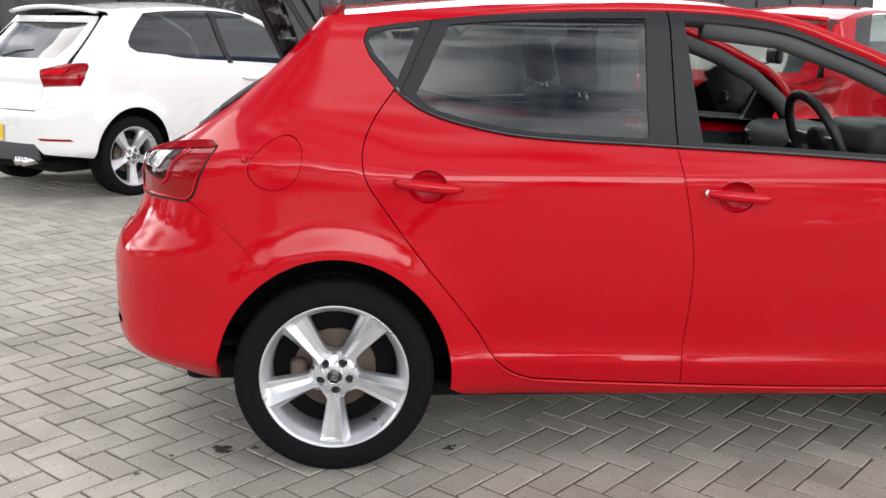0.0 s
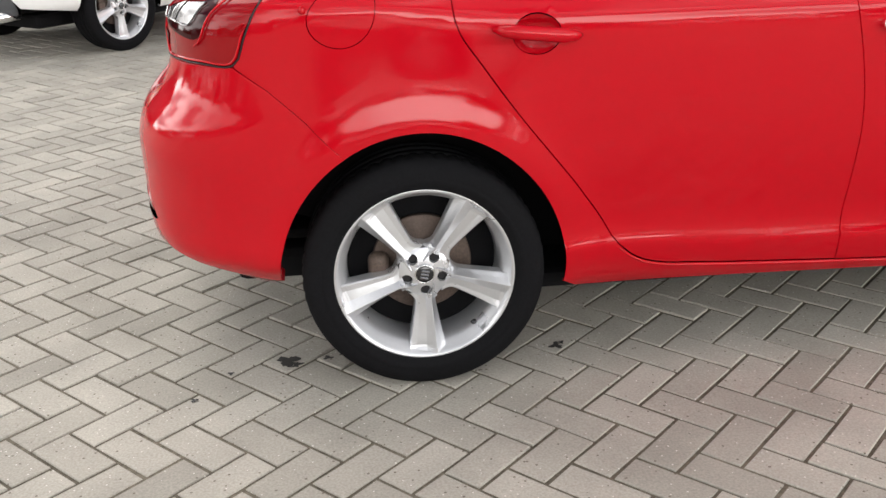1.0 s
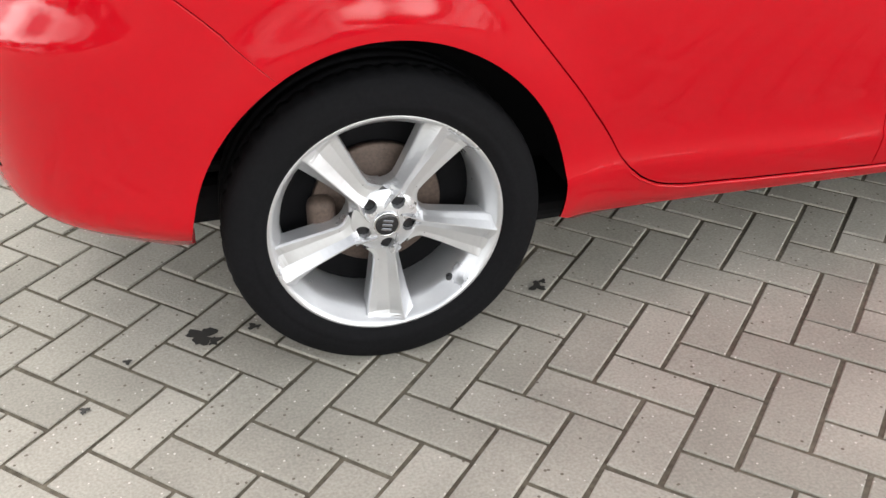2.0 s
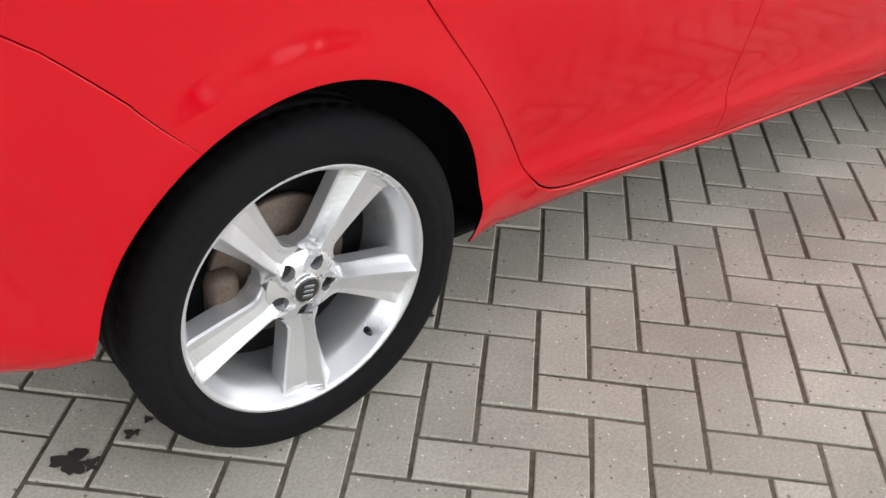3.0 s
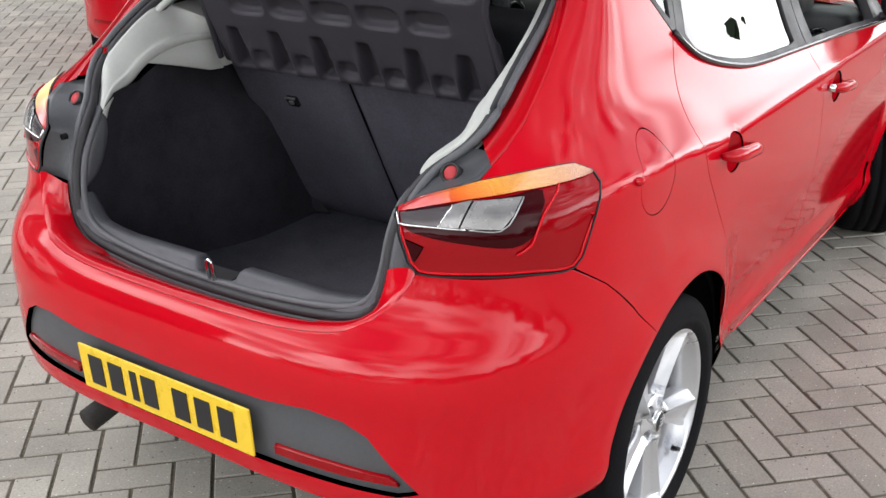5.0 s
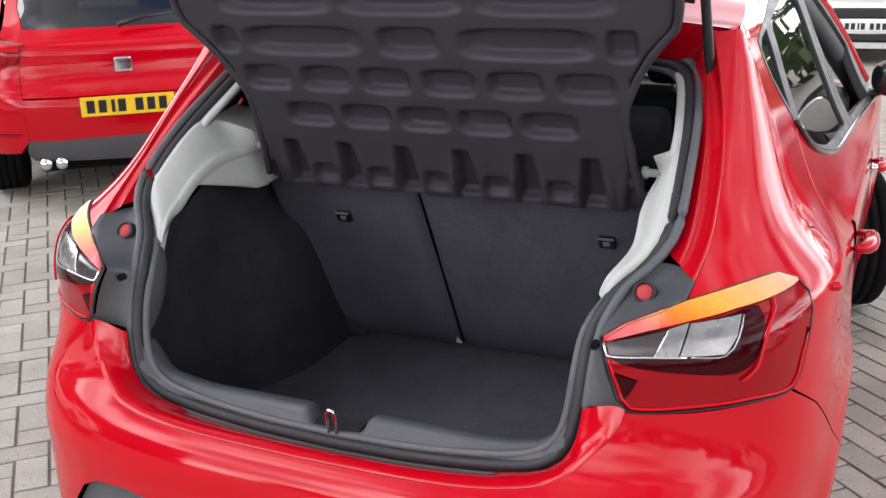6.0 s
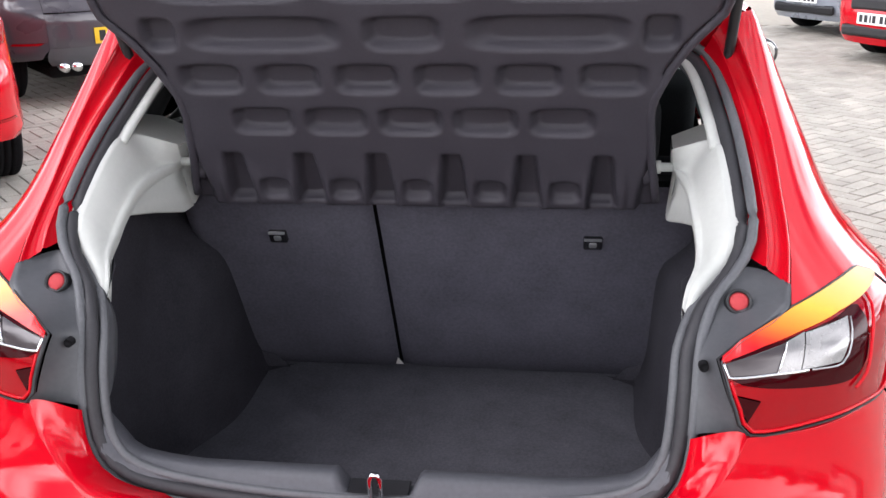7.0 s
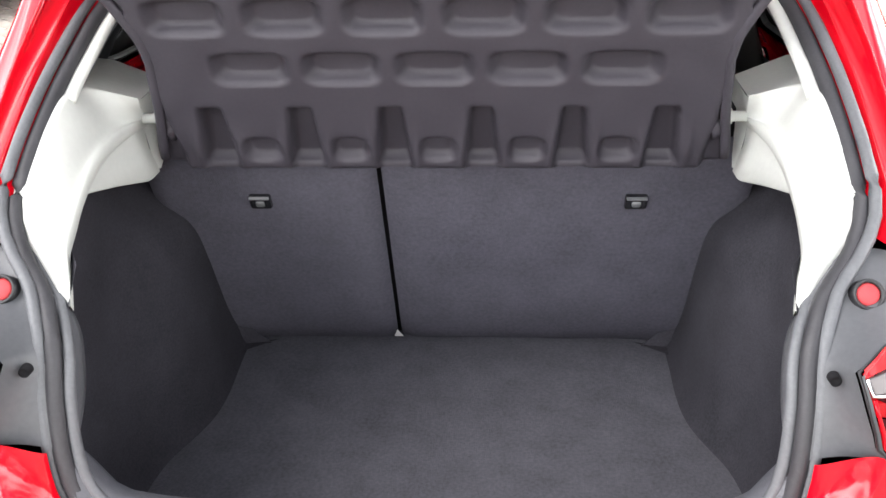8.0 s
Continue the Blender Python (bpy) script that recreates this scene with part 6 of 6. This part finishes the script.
for side in (1, -1):
    post = [Vector((x, -(float(half_width(x, z)) - 0.045) * side, z - 0.012)) for x, z in ((1.15, 1.372), (1.40, 1.345), (1.62, 1.268), (1.80, 1.182), (1.95, 1.075), (2.04, 0.97))]
    place("inner_pillar_trim", tube(post, 0.034, 10), PILLAR_TRIM, car, "grey fabric screen pillar trim")
    place("inner_b_pillar", tube([Vector((1.0, -(float(half_width(1.0, z)) - 0.085) * side, z)) for z in (0.5, 0.8, 1.0, 1.2, 1.36)], [0.06, 0.06, 0.055, 0.05, 0.045], 8), PILLAR_TRIM, car)
    place("inner_c_pillar", tube([Vector((x, -(float(half_width(x, z)) - 0.05) * side, z)) for x, z in ((0.14, 1.05), (0.20, 1.15), (0.27, 1.27), (0.31, 1.34))], 0.035, 8), BLACK, car)
rows = []
for x in np.linspace(0.02, 1.40, 12):
    zt = float(roof_z(x))
    w = float(half_width(x, zt)) - 0.03
    ys = np.linspace(-1, 1, 13)
    rows.append(np.stack([np.full(13, x), ys * w, zt - 0.02 + 0.035 * (1 - ys ** 2)], 1))
place("headlining", loft(rows, flip=True), HEADLINER, car, "pale grey headlining")
part("rear_view_mirror", box(0.03, 0.20, 0.055, 0.012), BLACK, car, "", pose(1.62, -0.02, 1.27, 0, 0, -12))


# ---- other cars in the yard ----
def neighbour(paint, m, label, three_door=True, plate_z=0.50):
    c = empty("parked_car", label, "car", m, "parked cars round the yard")
    top, low = WINDOW_TOP, WINDOW_LOW
    for side in (1, -1):
        arc_r, arc_f = arch_s(0.0, -0.13, math.pi - 0.03, 24), arch(2.469, 0.02, math.pi - 0.02, 20)
        line = [(-0.52, 1.00), (-0.50, 1.10), (-0.47, 1.20), (-0.44, 1.30), (-0.40, 1.345), (0.0, 1.345), (0.155, 1.352), (0.30, 1.371)]
        belt = [(0.075, 1.155), (0.075, 1.115), (0.14, 1.080)] + [(x, z) for x, z in upto(low, 0.40, 1.93)]
        win_rear = [(0.23, 1.315), (0.13, 1.225)]
        lampf = [(-0.415, 1.003), (-0.398, 0.985), (-0.394, 0.955), (-0.404, 0.895), (-0.432, 0.842)]
        body = line + win_rear + belt + [(2.02, 0.955), (2.3, 0.93), (2.6, 0.88), (2.9, 0.80), (3.02, 0.74), (3.0, 0.55), (2.84, 0.42)] + arc_f + [(2.06, 0.25), (1.0, 0.25)] + arc_r + [(-0.45, 0.333), (-0.62, 0.354), (-0.66, 0.42), (-0.66, 0.83)] + [(-0.59, 0.836), (-0.514, 0.837), (-0.432, 0.842)] + lampf[::-1][1:] + [(-0.48, 1.004)]
        b = panel("body_side", body, paint, c, side=side, step=0.06, gap=0, rim=0.02)
        glassy = [(0.30, 1.371)] + upto(top, 0.31, 1.90) + [(1.93, 1.15), (1.93, 0.962)] + [(x, z) for x, z in upto(low, 0.40, 1.93)][::-1] + [(0.14, 1.082), (0.075, 1.117), (0.075, 1.155), (0.13, 1.225), (0.23, 1.315)]
        g = panel("side_window", glassy, TINT_DARK, b, side=side, step=0.07, off=-0.006, gap=0, rim=0)
        pil = [(1.03, 0.985), (0.98, 1.40), (1.04, 1.40), (1.09, 0.985)]
        panel("window_pillar", pil, BLACK, b, side=side, step=0.05, off=0.001, gap=0, rim=0)
        lamp = panel("tail_lamp", LAMP, LENS_RED, c, off=-0.002, step=0.05, side=side, rim=0.02, label="red tail lamp")
        red = [(-0.60, 0.917), (-0.540, 0.914), (-0.50, 0.968), (-0.43, 0.995), (-0.405, 0.98), (-0.420, 0.895), (-0.443, 0.852), (-0.59, 0.849), (-0.653, 0.853), (-0.672, 0.905)]
        panel("red_lens", red, LENS_RED, lamp, off=0.003, gap=0, rim=0.008, step=0.04, side=side)
        panel("upper_lens", [(-0.675, 0.946), (-0.51, 0.972), (-0.545, 0.920), (-0.670, 0.915)], LENS_GLOW, lamp, off=0.003, gap=0.001, rim=0.008, step=0.04, side=side)
        arch_liners(c, side)
        panel("reflector_strip", [(-0.44, 0.445), (-0.62, 0.452), (-0.64, 0.468), (-0.46, 0.460)], LENS_RED, b, side=side, step=0.05, off=0.002, gap=0, rim=0.006, label="red reflector strip")
        handle(b, 1.24 if three_door else 1.2, 0.862, side, False, paint, paint)
        mirror_pod = bmesh.new()
        bmesh.ops.create_uvsphere(mirror_pod, u_segments=16, v_segments=10, radius=1, matrix=Matrix.Diagonal((0.06, 0.11, 0.065, 1)))
        part("door_mirror", mirror_pod, BLACK_GLOSS, c, "", pose(1.68, -0.93 * side, 1.03), smooth=True)
    # tail: bumper and hatch right across
    bp = panel("rear_bumper", [(-0.66, 0.425), (-0.66, 0.66), (MID, 0.665), (mir(-0.66), 0.66), (mir(-0.66), 0.425), (MID, 0.43)], paint, c, step=0.06, gap=0.001)
    lowb = panel("lower_valance", [(-0.64, 0.30), (-0.66, 0.425), (MID, 0.43), (mir(-0.66), 0.425), (mir(-0.64), 0.30), (MID, 0.28)], GUTTER, c, step=0.06, gap=0, off=-0.004, label="dark plastic rear valance")
    hatch_r = [(-0.66, 0.668), (-0.66, 0.84), (-0.68, 0.90), (-0.695, 0.955), (-0.56, 1.0), (-0.53, 1.10), (-0.505, 1.20), (-0.49, 1.30), (-0.50, 1.345)]
    rim_ = hatch_r + [(mir(s), z) for s, z in hatch_r][::-1]
    win = [(-0.66, 1.03), (-0.60, 1.14), (-0.575, 1.29)]
    winh = win + [(mir(s), z) for s, z in win][::-1]
    h = panel("tailgate", rim_, paint, c, holes=[winh], step=0.06, gap=0.003)
    panel("rear_window", winh, TINT_DARK, h, step=0.07, gap=0, rim=0, off=-0.006)
    part("tailgate_badge", box(0.01, 0.10, 0.085, 0.012), CHROME, h, "plain chrome badge", pose(-0.662, 0, 0.83))
    sp = [Vector((-0.10 - 0.05 * (1 - (y / 0.56) ** 2), y, 1.375 + 0.035 * (1 - (y / 0.56) ** 2))) for y in np.linspace(-0.56, 0.56, 13)]
    place("roof_spoiler", tube(sp, 0.035, 8, flat=0.5), paint, h)
    place("rear_wiper", tube([Vector((-0.55, 0.0, 1.04)), Vector((-0.52, -0.14, 1.075)), Vector((-0.50, -0.33, 1.09))], [0.016, 0.011, 0.006], 8), BLACK, h)
    number_plate(bp, pose(-0.758, 0, plate_z, 0, 0, 0))
    for k in (1, -1):
        for dy in (0, 0.085):
            place("tailpipe", tube([Vector((-0.60, k * (0.40 + dy), 0.30)), Vector((-0.755, k * (0.40 + dy), 0.295))], 0.032, 12), CHROME, lowb)
    roof(c, paint)
    front_end(c, paint)
    underbody(c)
    part("cabin_block", cushion(1.7, 1.1, 0.5, 0.1), DARK, c, "dark seats and dashboard", pose(0.9, 0, 0.70), smooth=True)
    for y in (-0.33, 0.33):
        part("headrest", cushion(0.09, 0.26, 0.30, 0.04), FABRIC, c, "", pose(0.80, y, 1.05), smooth=True)
    fit_wheels(c)
    return c


def on_ground(x, y, heading, pitch=0.0, lift=0.0):
    return pose(x, y, float(rise(x, y)) + lift, 0, pitch, heading)


neighbour(WHITE, on_ground(-2.38, 4.98, 50) @ Matrix.Diagonal((1.02, 1.02, 1.05, 1)), "glossy white three-door hatchback parked on the paved yard")
neighbour(RED, on_ground(3.03, 3.69, 44, -2.0), "red hatchback with a yellow rear plate, parked on the yard", plate_z=0.61)
neighbour(DARK_PAINT, on_ground(6.45, 3.87, 44, -1.0) @ Matrix.Scale(1.12, 4), "dark grey hatchback with twin tailpipes, parked on the yard")
neighbour(WHITE, on_ground(14.0, -0.35, 182), "white car facing this way across the yard")
neighbour(SILVER_PAINT, on_ground(13.0, -5.8, 122), "blue-grey car facing this way across the yard")
neighbour(RED, on_ground(10.25, -6.05, 120), "red car with a white front plate across the yard")
neighbour(WHITE, on_ground(-1.5, -9.0, 20), "white car parked behind the viewer's path")


# ---- surroundings ----
def cladding_wall(x0, y0, x1, y1, h):
    """A long dark showroom front with standing ribs."""
    L = math.hypot(x1 - x0, y1 - y0)
    m = Matrix.Translation((x0, y0, 0)) @ Matrix.Rotation(math.atan2(y1 - y0, x1 - x0), 4, "Z")
    b = empty("showroom_building", "dark grey metal-clad showroom building beyond the parked cars", "building", m)
    part("wall", box(L, 6.0, h, 0.02), CLADDING, b, "", Matrix.Translation((L / 2, 3.0, h / 2)))
    part("parapet", box(L + 0.2, 6.2, 0.35, 0.03), GUTTER, b, "", Matrix.Translation((L / 2, 3.0, h + 0.17)))
    rib = box(0.06, 0.05, h - 0.1, 0.01)
    me = bpy.data.meshes.new("rib")
    rib.to_mesh(me)
    rib.free()
    me.materials.append(CLADDING)
    for k in range(int(L / 0.9)):
        o = new("rib", me)
        o.parent = b
        o.matrix_local = Matrix.Translation((0.45 + 0.9 * k, -0.02, h / 2))
    for k in range(int(L / 5) - 1):
        part("shopfront_window", box(3.0, 0.06, 2.2, 0.01), BLACK_GLOSS, b, "dark glazed shopfront", Matrix.Translation((3.5 + 5 * k, -0.03, 1.25)))
    return b


cladding_wall(-16, 12.5, 12, 19.5, 4.6)


def tree(x, y, h, seed):
    rnd = random.Random(seed)
    t = empty("tree", "broad green tree beyond the edge of the yard", "tree", Matrix.Translation((x, y, float(rise(x, y)) - 0.02)), "trees round the yard")
    trunk = [Vector((0.12 * math.sin(k * 1.3 + seed), 0.12 * math.cos(k * 1.7 + seed), h * 0.55 * k / 6)) for k in range(7)]
    tr = place("trunk", tube(trunk, [0.20 - 0.02 * k for k in range(7)], 9), BARK, t)
    tips = []
    for k in range(9):
        a, e = rnd.uniform(0, 6.28), rnd.uniform(0.3, 1.1)
        s = trunk[3 + k % 4]
        ln = h * rnd.uniform(0.22, 0.36)
        q = [s, s + Vector((math.cos(a) * math.cos(e), math.sin(a) * math.cos(e), math.sin(e))) * ln * 0.5, s + Vector((math.cos(a) * math.cos(e), math.sin(a) * math.cos(e), math.sin(e) + 0.25)) * ln]
        place("limb", tube(q, [0.07, 0.05, 0.02], 6), BARK, t)
        tips += q[1:]
    v, f = [], []
    for k in range(2600):
        c = rnd.choice(tips) + Vector((rnd.gauss(0, 1), rnd.gauss(0, 1), rnd.gauss(0, 0.8))) * h * 0.085
        n = Vector((rnd.gauss(0, 1), rnd.gauss(0, 1), rnd.gauss(0, 1))).normalized()
        u = n.orthogonal().normalized() * rnd.uniform(0.10, 0.2)
        w = n.cross(u)
        i = len(v)
        v += [c - u, c + w * 0.5 + n * 0.02, c + u, c - w * 0.5]
        f.append((i, i + 1, i + 2, i + 3))
    place("crown", mesh_from(v, f, smooth=False), LEAF, t)
    return t


for i, (x, y, h) in enumerate([(-17, -27, 5.0), (-10, -31, 5.6), (-1, -29, 4.6), (7.5, -32, 5.8), (16, -27, 5.0), (-29, -9, 5.5), (-31, 4, 4.8), (33, -24, 5.6)]):
    tree(x, y, h, i + 3)


def woods():
    """A far belt of trees and hedges that closes the yard's open sides."""
    rnd = random.Random(11)
    v, f = [], []
    for k in range(230):
        a = radians(150 + 235 * (k + rnd.random()) / 230)
        r = rnd.uniform(36, 44)
        c = Vector((r * math.cos(a), r * math.sin(a), 0))
        h = 3.2 + 2.6 * noise.noise(Vector((a * 5, 1.7, 0))) + 1.4 * rnd.random()
        for _ in range(70):
            p = c + Vector((rnd.gauss(0, 1.1), rnd.gauss(0, 1.1), h * (1 - rnd.random() ** 1.6)))
            n = Vector((rnd.gauss(0, 1), rnd.gauss(0, 1), rnd.gauss(0, 1))).normalized()
            u = n.orthogonal().normalized() * rnd.uniform(0.25, 0.55)
            w = n.cross(u)
            i = len(v)
            v += [p - u, p + w * 0.6, p + u, p - w * 0.6]
            f.append((i, i + 1, i + 2, i + 3))
    return tagged(place("far_woods", mesh_from(v, f, smooth=False), LEAF), "belt of green trees and hedges far beyond the yard", "trees", kind="stuff")


woods()


# ---- paving blocks, laid in herringbone at 45 degrees to the car ----
def blocks():
    M = 0.1035                             # pitch of half a block
    e1, e2 = np.array([1, -1]) / math.sqrt(2), np.array([1, 1]) / math.sqrt(2)
    p0, q0 = 0.762, -0.669
    rng = np.random.RandomState(5)
    near, far = [], []
    for a in range(-75, 90):
        for b in range(-70, 95):
            for kind in (0, 1):
                # lattice steps (1, 1) and (2, -2)
                i, j = a + 2 * b, a - 2 * b
                if kind == 0:
                    ci, cj, li, lj = i + 1.0, j + 0.5, 2.0, 1.0
                else:
                    ci, cj, li, lj = i - 0.5, j + 1.0, 1.0, 2.0
                p, q = p0 + ci * M, q0 + cj * M
                c = e1 * p + e2 * q
                if not (-4.6 < c[0] < 12.4 and -6.1 < c[1] < 10.4):
                    continue
                (near if -0.75 < c[0] < 1.75 and -1.95 < c[1] < -0.62 else far).append((c, li, lj))
    near.sort(key=lambda k: np.hypot(k[0][0] - 0.35, k[0][1] + 1.15))
    far += near[300:]
    near = near[:300]
    return M, e1, e2, near, far, rng


def block_shape(li, lj, M, gap=0.0095, top=0.0, ch=0.0022, depth=0.02):
    hx, hy = li * M / 2 - gap / 2, lj * M / 2 - gap / 2
    v = []
    for dx, z in ((0.0, -depth), (0.0, -ch), (ch, top)):
        v += [(-hx + dx, -hy + dx, z), (hx - dx, -hy + dx, z), (hx - dx, hy - dx, z), (-hx + dx, hy - dx, z)]
    f = [(8, 9, 10, 11)]
    for r in (0, 4):
        for k in range(4):
            f.append((r + k, r + (k + 1) % 4, r + 4 + (k + 1) % 4, r + 4 + k))
    return np.array(v), f


def lay_paving():
    M, e1, e2, near, far, rng = blocks()
    base = np.stack([e1, e2], 1)
    allv, allf, off = [], [], 0
    shapes = {(2.0, 1.0): block_shape(2.0, 1.0, M), (1.0, 2.0): block_shape(1.0, 2.0, M)}
    for c, li, lj in far:
        v, f = shapes[(li, lj)]
        xy = c + v[:, :2] @ base.T
        jig = rng.uniform(-0.0015, 0.0015) + (v[:, 0] * rng.normal(0, 0.008) + v[:, 1] * rng.normal(0, 0.008))
        z = v[:, 2] + rise(xy[:, 0], xy[:, 1]) + jig
        allv.append(np.column_stack([xy, z]))
        allf += [tuple(k + off for k in q) for q in f]
        off += len(v)
    rest = mesh_from(np.concatenate(allv), allf, smooth=False)
    pave = new("pavement", None)
    tagged(pave, "herringbone paving of grey-beige concrete blocks with dark joints", "pavement", kind="structure")
    rest_ob = place("paving_blocks", rest, BLOCK, pave)
    rest_ob["kind"] = "stuff"
    meshes = {}
    for key, (v, f) in shapes.items():
        me = mesh_from(v, f, smooth=False)
        me.materials.append(BLOCK)
        meshes[key] = me
    turn = Matrix(((e1[0], e2[0], 0, 0), (e1[1], e2[1], 0, 0), (0, 0, 1, 0), (0, 0, 0, 1)))
    for c, li, lj in near:
        ob = new("paving_block", meshes[(li, lj)])
        ob.parent = pave
        ob.matrix_local = Matrix.Translation((c[0], c[1], rng.uniform(-0.0015, 0.0015))) @ turn @ pose(0, 0, 0, rng.normal(0, 0.3), rng.normal(0, 0.3), rng.normal(0, 0.6))


lay_paving()


def stain(x, y, r, seed):
    rnd = random.Random(seed)
    n = 28
    v = [(x, y, 0.0035)]
    for k in range(n):
        a = 2 * math.pi * k / n
        q = r * (0.55 + 0.45 * rnd.random() + 0.25 * math.sin(3 * a + seed))
        v.append((x + q * math.cos(a), y + q * math.sin(a), 0.0032))
    return place("oil_spot", mesh_from(v, [(0, k + 1, (k + 1) % n + 1) for k in range(n)], smooth=False), OIL)


for i, (x, y, r) in enumerate([(-0.369, -0.650, 0.034), (-0.345, -0.675, 0.018), (-0.262, -0.648, 0.014), (-0.222, -0.632, 0.010), (0.367, -0.671, 0.020), (0.385, -0.655, 0.010), (-0.52, -0.70, 0.010), (-0.60, -0.83, 0.012)]):
    tagged(stain(x, y, r, i), "dark oily spot on the paving beside the wheel", "stain", "spots on the paving")
